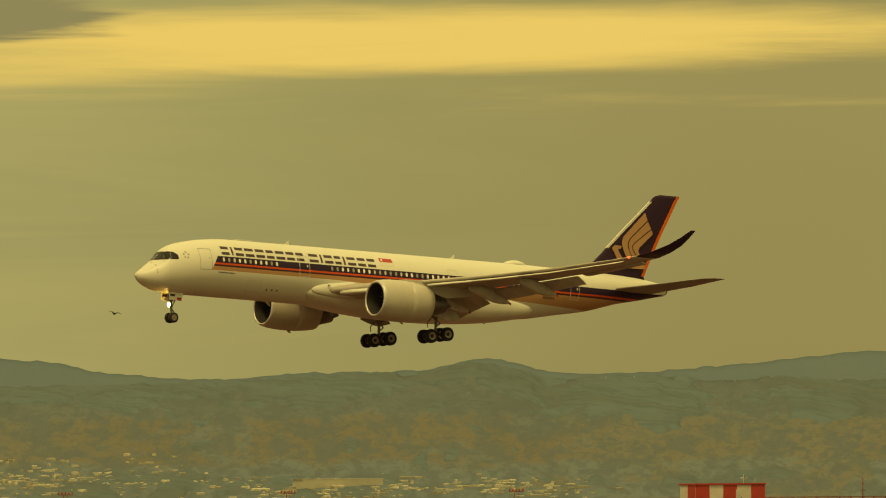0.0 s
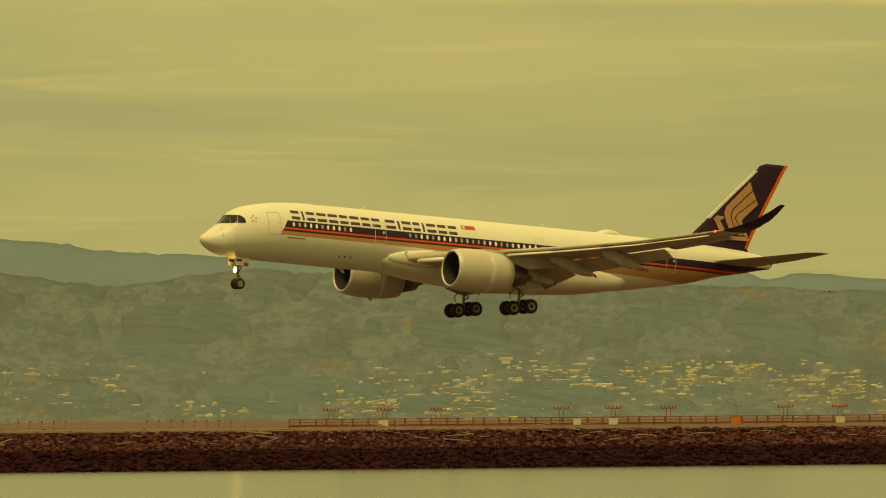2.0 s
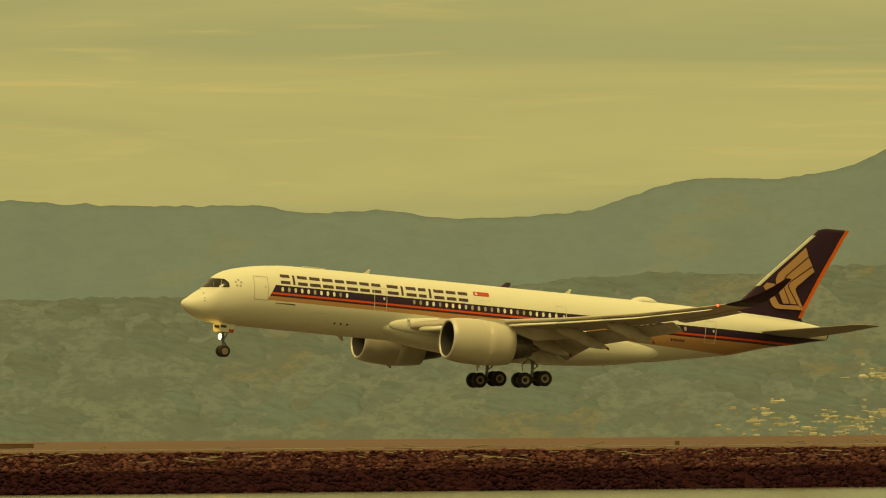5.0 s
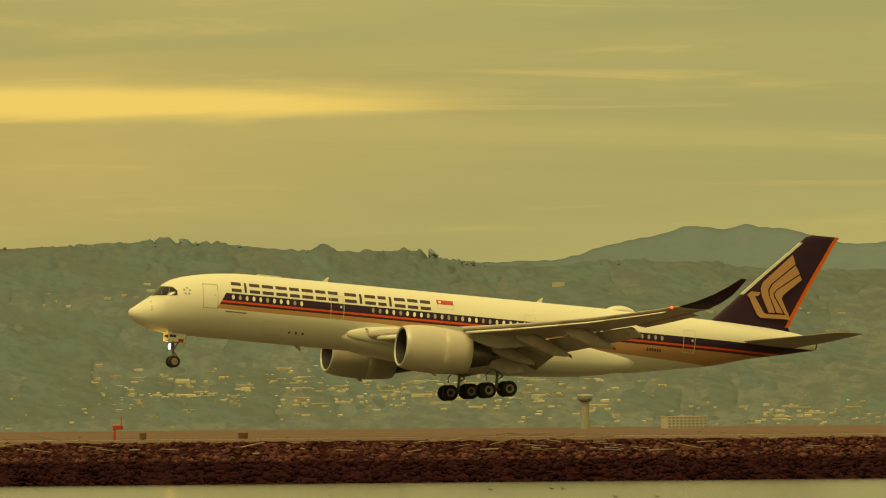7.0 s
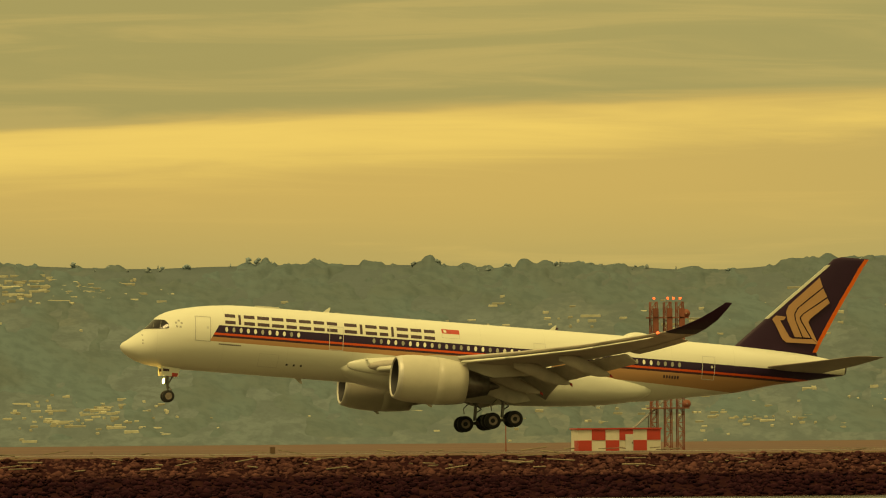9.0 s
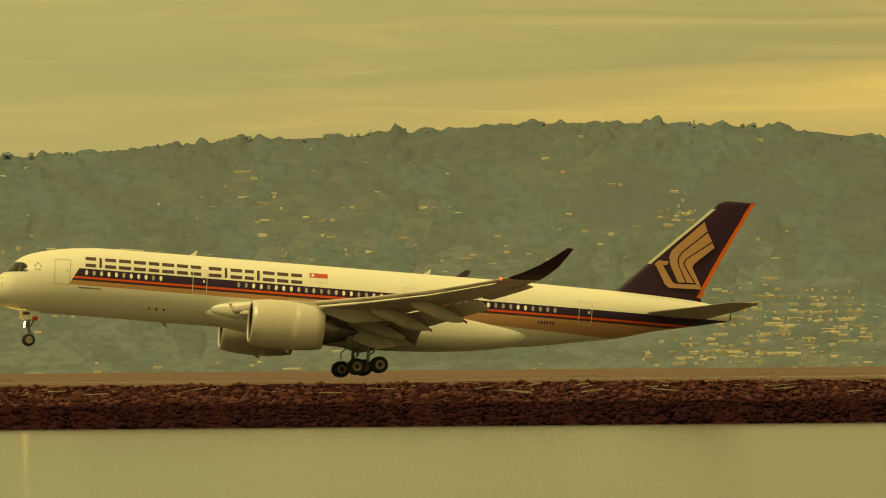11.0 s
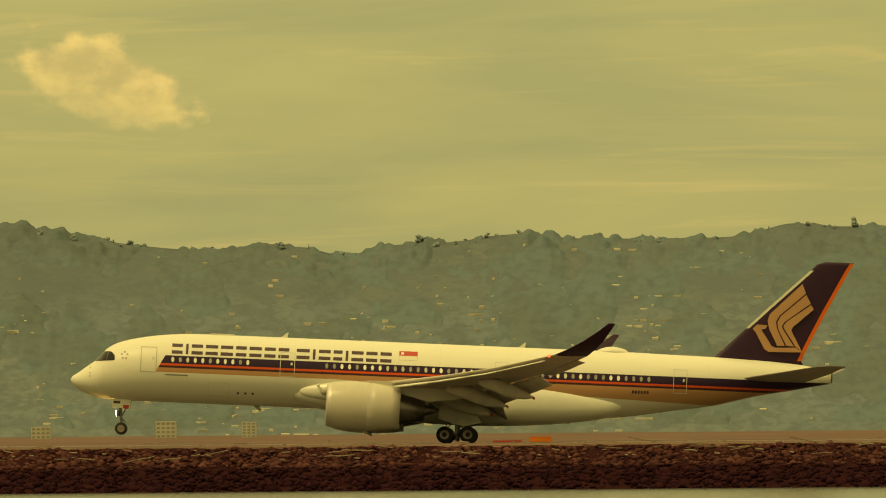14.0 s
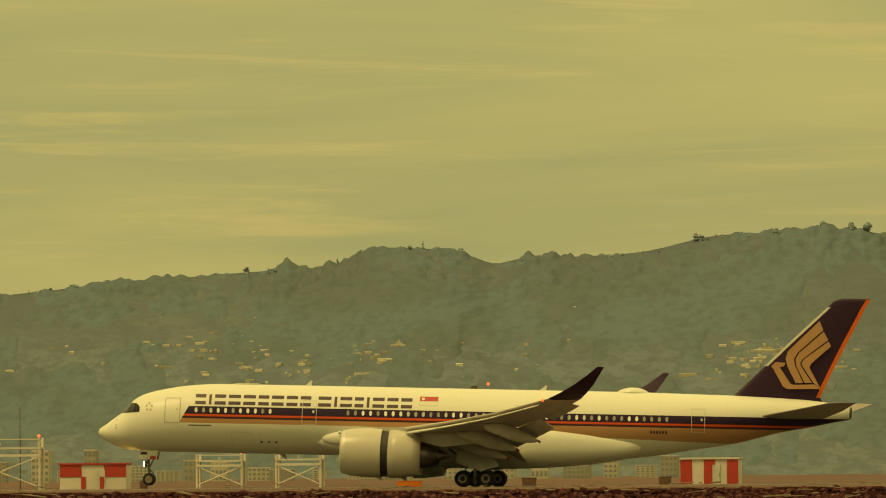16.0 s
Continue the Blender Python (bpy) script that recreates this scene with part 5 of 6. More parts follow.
def build_gear():
    n = part("nose_gear", rod_mesh("nose_gear", [((4.4, 0, -2.8), (4.62, 0, -4.9), 0.13), ((4.62, 0, -4.6), (4.64, 0, -5.6), 0.09), ((4.64, -0.5, -5.54), (4.64, 0.5, -5.54), 0.08), ((5.4, 0, -2.9), (4.62, 0, -4.5), 0.06), ((4.66, 0, -4.6), (5.0, 0, -5.0), 0.05), ((5.0, 0, -5.0), (4.68, 0, -5.4), 0.05)], STEEL), airliner, "nose leg with twin wheels and a bright landing lamp")
    for y in (-0.36, 0.36):
        wheel(n, pose(4.64, y, -5.54), 0.55, 0.38)
    for y in (-0.75, 0.75):
        d = part("nose_gear_door", plate_mesh("nose_gear_door", [(3.75, -2.95), (5.45, -2.98), (5.35, -3.78), (3.8, -3.72)], 0.05, WHITE), n, "open white nose gear door", pose(0, y, 0))
        part("door_mark", plate_mesh("door_mark", [(4.75, -3.45), (5.3, -3.45), (5.25, -3.77), (4.75, -3.77)], 0.062, RED), d)
        part("door_bars", plate_mesh("door_bars", [(3.9, -3.12), (4.5, -3.12), (4.5, -3.36), (3.9, -3.36)], 0.06, LETTER), d)
    for dz, s in ((-4.2, 0.30),):
        h = part("lamp_housing", revolve_mesh("lamp_housing", [(0.30, 0.02), (0.28, s * 0.7), (0.0, s * 1.05), (0.0, s)], STEEL, 20), n, "", pose(4.2, -0.1, dz))
        part("landing_lamp", revolve_mesh("landing_lamp", [(-0.10, 0.005), (-0.09, s * 0.45), (-0.05, s * 0.78), (0.0, s * 0.9)], LIGHT, 20), h, "glowing landing lamp")
    bogies = []
    for side in (-1, 1):
        y = side * 5.3
        g = part("main_gear", rod_mesh("main_gear", [((33.6, y * 0.86, -1.6), (34.2, y, -3.9), 0.23), ((34.2, y, -3.7), (34.2, y, -5.4), 0.15), ((31.7, y * 0.8, -2.3), (34.2, y, -3.9), 0.10), ((35.6, y * 0.8, -2.3), (34.25, y, -3.9), 0.09), ((33.9, y * 0.45, -2.6), (34.2, y, -3.6), 0.09), ((34.1, y, -3.8), (34.75, y, -4.3), 0.06), ((34.75, y, -4.3), (34.1, y, -4.8), 0.06), ((33.6, y, -3.8), (33.1, y, -4.35), 0.05), ((33.1, y, -4.35), (33.2, y, -4.85), 0.05)], STEEL), airliner, "main landing leg with a four wheel bogie")
        part("gear_door", plate_mesh("gear_door", [(32.7, -1.9), (35.2, -2.0), (36.4, -3.75), (34.9, -4.15), (33.9, -3.95), (32.6, -3.55)], 0.06, FLAPGREY), g, "grey main gear door", pose(0, side * 6.15, 0, side * 5))
        b = part("bogie", rod_mesh("bogie", [((-1.05, 0, 0), (1.05, 0, 0), 0.15), ((-1.02, -0.85, 0), (-1.02, 0.85, 0), 0.10), ((1.02, -0.85, 0), (1.02, 0.85, 0), 0.10)], STEEL), g, "", pose(34.2, y, -4.93))
        for x in (-1.02, 1.02):
            for dy in (-0.66, 0.66):
                wheel_on_bogie(b, pose(x, dy, 0))
        bogies.append((b, y))
    return bogies


def wheel_on_bogie(b, m):
    part("bogie_wheel", wheel_mesh(), b, "black tyre on a pale rim", m)


WHEEL = []


def wheel_mesh():
    """Tyre and rim of the main wheels, shared by all eight."""
    if not WHEEL:
        r, w = 0.735, 0.54
        prof = [(-w * 0.40, 0.02), (-w * 0.44, r * 0.2), (-w * 0.34, r * 0.28), (-w * 0.46, r * 0.46), (-w * 0.5, r * 0.56), (-w * 0.5, r * 0.9), (-w * 0.36, r * 0.985), (0, r), (w * 0.36, r * 0.985), (w * 0.5, r * 0.9), (w * 0.5, r * 0.56), (w * 0.4, r * 0.28), (w * 0.4, 0.02)]
        me = revolve_mesh("bogie_wheel", prof, TYRE, 28, "y")
        me.materials.append(RIM)
        for p in me.polygons:
            rad = math.hypot(p.center.x, p.center.z)
            p.material_index = 1 if 0.22 < rad < 0.40 else 0
        WHEEL.append(me)
    return WHEEL[0]


build_fuselage()
build_markings()
SLEEVES = []
for s in (-1, 1):
    build_wing(s)
    SLEEVES.append(build_engine(s))
build_tail()
BOGIES = build_gear()
# all parts hang from the pivot on the cabin's axis
for o in airliner.children:
    o.matrix_basis = Matrix.Translation((-PIVOT, 0, 0)) @ o.matrix_basis


# ---- airfield things ----
def crate(name, b, y, size, mat, label, cat, z=None, group="", trim=None):
    """A cabinet or box with a plinth and an overhanging lid."""
    o = tagged(new(name), label, cat, group)
    o.matrix_basis = Matrix.Translation(at(b, y, z))
    w, d, h = size
    part("body", box_mesh("body", (w, d, h * 0.86), mat, (0, 0, h * 0.47), min(w, h) * 0.03), o)
    part("lid", box_mesh("lid", (w * 1.06, d * 1.06, h * 0.10), trim or mat, (0, 0, h * 0.95), h * 0.02), o)
    part("plinth", box_mesh("plinth", (w * 0.9, d * 0.9, h * 0.06), BROWN, (0, 0, h * 0.03)), o)
    return o


def build_pier():
    y, z = 1500.0, GROUND
    x0, x1 = y * math.tan(radians(28.03)), y * math.tan(radians(35.2))
    p = tagged(new("approach_light_pier"), "long rust-red trestle pier carrying approach lights", "pier")
    n = int((x1 - x0) / 3.2)
    post = box_mesh("post", (0.16, 0.16, 0.95), TRESTLE, (0, 0, 0.42))
    for i in range(n + 1):
        for dy in (0, 2.4):
            part("post", post, p, "", pose(x0 + i * 3.2, y + dy, z))
    for dz, h in ((0.12, 0.16), (0.52, 0.07), (0.86, 0.09)):
        for dy in (-0.1, 2.5):
            part("rail", box_mesh("rail", (x1 - x0, 0.06, h), TRESTLE, ((x0 + x1) / 2, y + dy, z + dz)), p)
    part("deck", box_mesh("deck", (x1 - x0, 2.3, 0.08), BROWN, ((x0 + x1) / 2, y + 1.2, z + 0.23)), p)
    # lamp bars
    first = None
    for b in (28.142, 28.336, 28.528, 28.973, 29.16, 29.36, 29.782, 29.978, 30.176, 30.583, 30.683, 30.793, 31.574, 32.377, 33.2):
        m = Matrix.Translation(at(b, y + 0.9, z + 0.27))
        if first:
            copy_thing(first, m)
            continue
        first = tagged(new("approach_light_bar"), "red lamp bar on a thin post of the pier", "approach light", "approach light bars")
        first.matrix_basis = m
        part("post", rod_mesh("post", [((-0.25, 0, 0), (-0.25, 0, 1.5), 0.045), ((0.25, 0, 0), (0.25, 0, 1.5), 0.045)], TRESTLE, 6), first)
        part("crossbar", rod_mesh("crossbar", [((-0.95, 0, 1.5), (0.95, 0, 1.5), 0.05)], TRESTLE, 6), first)
        for i in range(5):
            part("lamp", box_mesh("lamp", (0.15, 0.16, 0.22), RED, (-0.9 + 0.45 * i, 0, 1.66), 0.03), first)
    for b, w in ((30.717, 1.5), (31.508, 0.8), (32.308, 0.75), (29.16, 0.75), (29.03, 0.55), (29.98, 0.7), (28.33, 0.9), (30.82, 1.6)):
        crate("equipment_cabinet", b, y - 1.6, (w, 0.7, 0.72), WALL, "cream equipment cabinet beside the pier", "cabinet", group="pier cabinets")
    s = crate("pier_hut", 32.0, y - 2.2, (1.7, 1.6, 1.15), WALL, "small cream hut with a brown roof on the shore", "hut", trim=BROWN)
    part("door", box_mesh("door", (0.4, 0.05, 0.7), BROWN, (0.35, -0.82, 0.42)), s)
    part("post_left", box_mesh("post_left", (0.09, 0.09, 1.0), BROWN, (-0.85, -0.8, 0.5)), s)
    o = crate("marker_box", 29.603, y - 1.6, (0.85, 0.7, 0.75), SIGNORANGE, "orange marker box with a thin mast", "marker")
    part("mast", rod_mesh("mast", [((0, 0, 0.7), (0, 0, 2.6), 0.03), ((-0.3, 0, 2.0), (0.3, 0, 2.0), 0.02)], TRESTLE, 6), o)
    sg = tagged(new("red_sign"), "small red airfield sign with white letters", "sign")
    sg.matrix_basis = Matrix.Translation(at(31.843, y - 3, GROUND))
    part("board", box_mesh("board", (1.0, 0.08, 0.5), RED, (0, 0, 0.45), 0.02), sg)
    part("foot", rod_mesh("foot", [((-0.3, 0, 0), (-0.3, 0, 0.25), 0.03), ((0.3, 0, 0), (0.3, 0, 0.25), 0.03)], PALE, 6), sg)
    tx = bpy.data.curves.new("lettering", "FONT")
    tx.body, tx.size, tx.align_x, tx.extrude = "ILS", 0.42, "CENTER", 0.006
    tx.materials.append(WALL)
    part("lettering", tx, sg, "white letters", pose(0, -0.05, 0.31, 90))


def checker_shed(b0, b1, y, h, cols, rows, label, z=None, mode="check", roof=RED):
    c = at((b0 + b1) / 2, y, z)
    w = y * (math.tan(radians(b1)) - math.tan(radians(b0)))
    o = tagged(new("equipment_shed"), label, "shed", "red and white sheds")
    o.matrix_basis = Matrix.Translation(c)
    d = 3.0
    part("wall", box_mesh("wall", (w, d, h * 0.93), WALL, (0, 0, h * 0.465)), o, "white shed wall")
    part("roof", box_mesh("roof", (w * 1.03, d * 1.1, h * 0.07), roof, (0, 0, h * 0.965), 0.02), o)
    cw, ch = w / cols, h * 0.93 / rows
    panel = box_mesh("panel", (cw * 0.985, 0.05, ch * 0.985), RED)
    side = box_mesh("panel", (0.05, d * 0.48, ch * 0.985), RED)
    for i in range(cols):
        for j in range(rows):
            red = (i + j) % 2 == 0 if mode == "check" else (i % 2 == 0 if mode == "stripe" else j == rows - 1 and i != 1)
            if red:
                part("panel", panel, o, "red wall panel", pose(-w / 2 + cw * (i + 0.5), -d / 2 - 0.02, ch * (j + 0.5)))
    part("panel", side, o, "red wall panel", pose(-w / 2 - 0.02, -d / 4, ch * 0.5))
    dr = part("door", box_mesh("door", (0.75, 0.07, h * 0.72), PALE, (w * 0.12, -d / 2 - 0.05, h * 0.36)), o, "pale shed door")
    part("handle", box_mesh("handle", (0.06, 0.06, 0.15), DARK, (w * 0.12 + 0.28, -d / 2 - 0.1, h * 0.35)), dr)
    return o


def windsock(b, h, drop, lean):
    o = tagged(new("windsock"), "pale limp windsock on a thin grey pole", "windsock", "windsocks")
    o.matrix_basis = Matrix.Translation(at(b, 1312))
    part("pole", rod_mesh("pole", [((0, 0, 0), (0, 0, h), 0.07, 0.045)], PALE, 10), o)
    part("ring", revolve_mesh("ring", [(-0.03, 0.30), (0.03, 0.30), (0.03, 0.26), (-0.03, 0.26), (-0.03, 0.30)], PALE, 16, "x"), o, "", pose(0.1, 0, h))
    rr = []
    for u in np.linspace(0, 1, 9):
        x, z = lean * u * (1.0 - 0.15 * u), h - drop * u ** 1.25
        r = 0.30 - 0.17 * u + 0.03 * math.sin(9 * u)
        rr.append([(x + r * 0.7 * math.cos(a), r * math.sin(a), z + r * 0.5 * math.cos(a)) for a in [2 * math.pi * i / 12 for i in range(12)]])
    part("sleeve", loft_mesh("sleeve", rr, CLOTH), o, "limp cream cloth sleeve")
    part("base", box_mesh("base", (0.6, 0.6, 0.2), PALE, (0, 0, 0.1), 0.03), o)
    return o


def lattice_column(parent, x, h, w):
    rods = []
    for dx in (-w / 2, w / 2):
        for dy in (-w / 2, w / 2):
            rods.append(((x + dx, dy, 0), (x + dx, dy, h), 0.055))
    n = int(h / 0.85)
    for i in range(n):
        a, b = h * i / n, h * (i + 1) / n
        s = 1 if i % 2 else -1
        rods += [((x - w / 2, -w / 2, b), (x + w / 2, -w / 2, b), 0.035), ((x - s * w / 2, -w / 2, a), (x + s * w / 2, -w / 2, b), 0.035), ((x - s * w / 2, w / 2, a), (x + s * w / 2, w / 2, b), 0.035)]
    return part("lattice_column", rod_mesh("lattice_column", rods, TRESTLE, 6), parent)


def ball(name, r, mat, parent, m, label=""):
    bm = bmesh.new()
    bmesh.ops.create_icosphere(bm, subdivisions=2, radius=r)
    return part(name, bm_mesh(name, bm, mat), parent, label, m)


def build_antenna_tower():
    o = tagged(new("antenna_tower"), "tall faded red lattice antenna tower with red top lamps", "tower")
    o.matrix_basis = Matrix.Translation(at(12.524, 1475))
    h = 14.1
    for x in (-1.35, 0.0, 1.2):
        lattice_column(o, x, h, 0.62)
        ball("lamp", 0.12, REDLIGHT, o, pose(x, -0.3, h + 0.35), "red obstruction lamp")
        part("antenna_panel", box_mesh("antenna_panel", (0.55, 0.2, 3.2), TRESTLE, (x + 0.1, -0.55, h - 2.2), 0.04), o)
    ball("lamp", 0.12, REDLIGHT, o, pose(0.55, -0.3, h + 0.35), "red obstruction lamp")
    for z in (4.0, 8.0, 12.6):
        part("platform", box_mesh("platform", (3.9, 1.3, 0.12), TRESTLE, (0, 0, z)), o)
        part("dish", revolve_mesh("dish", [(0.0, 0.05), (0.08, 0.30), (0.20, 0.42)], TRESTLE, 16, "y"), o, "", pose(1.7, -0.7, z + 0.4, 0, 0, 0))
    part("stair", rod_mesh("stair", [((-3.4, 0.3, 2.0), (-0.4, 0.3, 4.6), 0.07), ((-3.4, 0.9, 2.0), (-0.4, 0.9, 4.6), 0.07), ((-3.4, 0.6, 0), (-3.4, 0.6, 2.0), 0.08), ((-1.8, 0.6, 0), (-1.8, 0.6, 3.4), 0.06)], STEEL, 6), o)


def light_frame(b0, b1, h, label):
    y = 1480
    w = y * (math.tan(radians(b1)) - math.tan(radians(b0)))
    o = tagged(new("light_frame"), label, "light frame", "white approach frames")
    o.matrix_basis = Matrix.Translation(at((b0 + b1) / 2, y))
    leg = rod_mesh("leg", [((0, 0, 0), (0, 0, h), 0.12)], WALL, 8)
    for x in (-w / 2 + 0.1, w / 2 - 0.1):
        for dy in (-1.1, 1.1):
            part("leg", leg, o, "", pose(x, dy, 0))
    part("platform", box_mesh("platform", (w, 2.5, 0.16), WALL, (0, 0, h * 0.80)), o)
    part("rail", box_mesh("rail", (w, 0.08, 0.10), WALL, (0, -1.2, h * 0.97)), o)
    part("beam", box_mesh("beam", (w, 0.14, 0.22), WALL, (0, -1.2, h * 0.66)), o)
    for s in (-1, 1):
        part("brace", rod_mesh("brace", [((s * w * 0.46, -1.15, 0.3), (-s * w * 0.46, -1.15, h * 0.62), 0.08)], WALL, 6), o)
    for x in (-w / 2 + 0.2, 0, w / 2 - 0.2):
        part("lamp", box_mesh("lamp", (0.22, 0.22, 0.3), PALE, (x, -1.1, h * 0.88), 0.04), o)
    ball("warning_lamp", 0.13, REDLIGHT, o, pose(w / 2 - 0.15, -1.1, h + 0.15), "red warning lamp")
    return o


def mast_thing(name, b, h, label, cat, mat, arms=(), lamp=False, box=None, y=1470, r=0.07):
    o = tagged(new(name), label, cat)
    o.matrix_basis = Matrix.Translation(at(b, y))
    part("pole", rod_mesh("pole", [((0, 0, 0), (0, 0, h), r, r * 0.6)], mat, 10), o)
    for z, w in arms:
        part("arm", rod_mesh("arm", [((-w / 2, 0, z), (w / 2, 0, z), 0.05)], mat, 8), o)
    if box:
        part("head", box_mesh("head", box, mat, (0, 0, h + box[2] / 2), 0.04), o)
    if lamp:
        ball("lamp", 0.15, REDLIGHT, o, pose(0, 0, h + 0.12 + (box[2] if box else 0)), "red lamp")
    return o


def build_tan_building():
    y = 1480
    x0, x1 = y * math.tan(radians(24.66)), y * math.tan(radians(25.004))
    w = x1 - x0
    o = tagged(new("service_building"), "low tan service building with a pale flat roof", "building")
    o.matrix_basis = Matrix.Translation(((x0 + x1) / 2, y, GROUND))
    part("wall", box_mesh("wall", (w, 6, 1.95), TAN, (0, 0, 0.975), 0.03), o)
    part("roof", box_mesh("roof", (w + 0.3, 6.3, 0.14), ROOFING, (0, 0, 2.02), 0.02), o)
    part("gate_opening", box_mesh("gate_opening", (0.85, 0.06, 1.55), DARK, (-w / 2 + 0.75, -3.02, 0.8)), o)
    part("downpipe", box_mesh("downpipe", (0.09, 0.09, 1.9), ROOFING, (-w / 2 + 1.5, -3.06, 0.95)), o)
    for x in (-1.6, 1.2, 3.4):
        part("wall_joint", box_mesh("wall_joint", (0.04, 0.03, 1.9), BROWN, (x, -3.01, 0.95)), o)
    an = part("annex", box_mesh("annex", (1.5, 3.0, 1.8), WALL, (-w / 2 - 0.75, -0.8, 0.9), 0.02), o, "cream annex with a dark gate")
    part("annex_gate", box_mesh("annex_gate", (0.5, 0.05, 1.3), DARK, (-w / 2 - 0.5, -2.32, 0.66)), an)
    part("rail", rod_mesh("rail", [((-w / 2 - 2.2, -2, 0), (-w / 2 - 1.6, -2, 1.5), 0.05), ((-w / 2 - 2.0, -2, 0), (-w / 2 - 1.4, -2, 1.5), 0.05)], PALE, 6), o)


def build_kiosk():
    y = 1475
    o = tagged(new("control_kiosk"), "small cream control kiosk with a sensor mast on its roof", "kiosk")
    o.matrix_basis = Matrix.Translation(at(24.354, y))
    part("wall", box_mesh("wall", (2.9, 2.4, 1.3), WALL, (0, 0, 0.65), 0.03), o)
    part("roof", box_mesh("roof", (3.3, 2.8, 0.1), ROOFING, (0, 0, 1.35), 0.02), o)
    part("opening", box_mesh("opening", (1.6, 0.06, 0.45), DARK, (0.1, -1.21, 0.4)), o)
    part("door", box_mesh("door", (0.5, 0.06, 0.95), BROWN, (-1.1, -1.21, 0.5)), o)
    part("sensor_mast", rod_mesh("sensor_mast", [((-0.6, 0, 1.4), (-0.6, 0, 2.55), 0.06)], PALE, 8), o)
    part("sensor", revolve_mesh("sensor", [(2.5, 0.05), (2.55, 0.24), (2.95, 0.26), (3.1, 0.05)], PALE, 16, "z"), o, "", pose(-0.6, 0, 0))


def car(b, y, colour, label):
    o = tagged(new("pickup_truck"), label, "truck")
    o.matrix_basis = Matrix.Translation(at(b, y))
    part("body", loft_mesh("body", [[(x, -0.8, 0.3), (x, 0.8, 0.3), (x, 0.8, z), (x, -0.8, z)] for x, z in ((-2.1, 0.75), (-2.0, 0.85), (-0.7, 0.9), (0.7, 0.85), (2.1, 0.85))], colour, True, False), o)
    part("cabin", loft_mesh("cabin", [[(x, -0.7, 0.85), (x, 0.7, 0.85), (x, 0.62, z), (x, -0.62, z)] for x, z in ((-0.9, 0.9), (-0.4, 1.35), (0.6, 1.35), (0.75, 0.9))], PANE, True, False), o)
    for x in (-1.35, 1.35):
        for s in (-0.78, 0.78):
            part("wheel", revolve_mesh("wheel", [(-0.1, 0.02), (-0.1, 0.3), (0, 0.32), (0.1, 0.3), (0.1, 0.02)], TYRE, 16, "y"), o, "", pose(x, s, 0.32))


def far_block(b, y, z, w, h, d, floors, mat, label, cat="building"):
    """A far building with bands of windows."""
    o = tagged(new("distant_building"), label, cat, "distant buildings")
    o.matrix_basis = Matrix.Translation(at(b, y, z))
    part("wall", box_mesh("wall", (w, d, h), mat, (0, 0, h / 2)), o)
    part("roof", box_mesh("roof", (w * 1.02, d * 1.02, h * 0.03 + 0.05), ROOFING, (0, 0, h)), o)
    n = max(2, int(w / 0.75))
    win = box_mesh("window", (w / n * 0.6, 0.06, h / floors * 0.5), HAZEPANE)
    if floors > 1:
        for j in range(floors):
            for i in range(n):
                part("window", win, o, "", pose(-w / 2 + w / n * (i + 0.5), -d / 2 - 0.02, h / floors * (j + 0.5)))
    return o


# pane and wall colours with the haze of the distance mixed in
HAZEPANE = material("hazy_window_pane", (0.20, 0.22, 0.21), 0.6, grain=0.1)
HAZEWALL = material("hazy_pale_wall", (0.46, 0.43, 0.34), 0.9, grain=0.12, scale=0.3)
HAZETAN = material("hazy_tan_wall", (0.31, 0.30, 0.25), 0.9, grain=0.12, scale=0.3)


def slope_spot(b, el):
    """The place on the hills seen at that bearing and elevation."""
    u = np.linspace(0.0, 1.0, 400)
    r, z = hill_height(np.full_like(u, b), u)
    e = np.degrees(np.arctan((z - EYE) / r))
    i = int(np.argmax(e > el))
    return r[i] * math.cos(radians(b)), float(z[i])


build_pier()
checker_shed(33.819, 34.069, 1440, 2.45, 5, 1, "red and white striped shed with a lamp mast on its roof", mode="stripe")
mast_thing("shed_lamp_mast", 34.02, 3.4, "thin lamp mast behind the striped shed", "lamp mast", PALE, ((3.0, 1.0),), y=1445)
mast_thing("red_mast", 34.45, 3.0, "thin red mast with short arms", "mast", TRESTLE, ((1.6, 0.8), (2.3, 0.5)), y=1500)
build_tan_building()
build_kiosk()
mast_thing("weather_mast", 24.154, 3.3, "thin grey weather mast with sensors", "mast", PALE, ((2.2, 0.5), (3.0, 0.3)))
mast_thing("red_pole", 24.391, 8.0, "tall faded red pole with a lamp", "mast", TRESTLE, (), True, y=1580, r=0.14)
def low_crate(b, y):
    o = tagged(new("low_crate"), "low dark red crate lying beside the road", "crate")
    o.matrix_basis = Matrix.Translation(at(b, y))
    part("body", box_mesh("body", (1.95, 0.9, 0.36), RED, (0, 0, 0.18), 0.03), o)
    for i in range(4):
        part("reflector", box_mesh("reflector", (0.14, 0.03, 0.09), SIGNORANGE, (0.1 + 0.24 * i, -0.465, 0.2)), o, "small orange reflector")


low_crate(24.2, 1340)
crate("dark_trailer", 24.11, 1470, (2.0, 1.2, 0.8), BROWN, "dark brown utility trailer", "trailer")
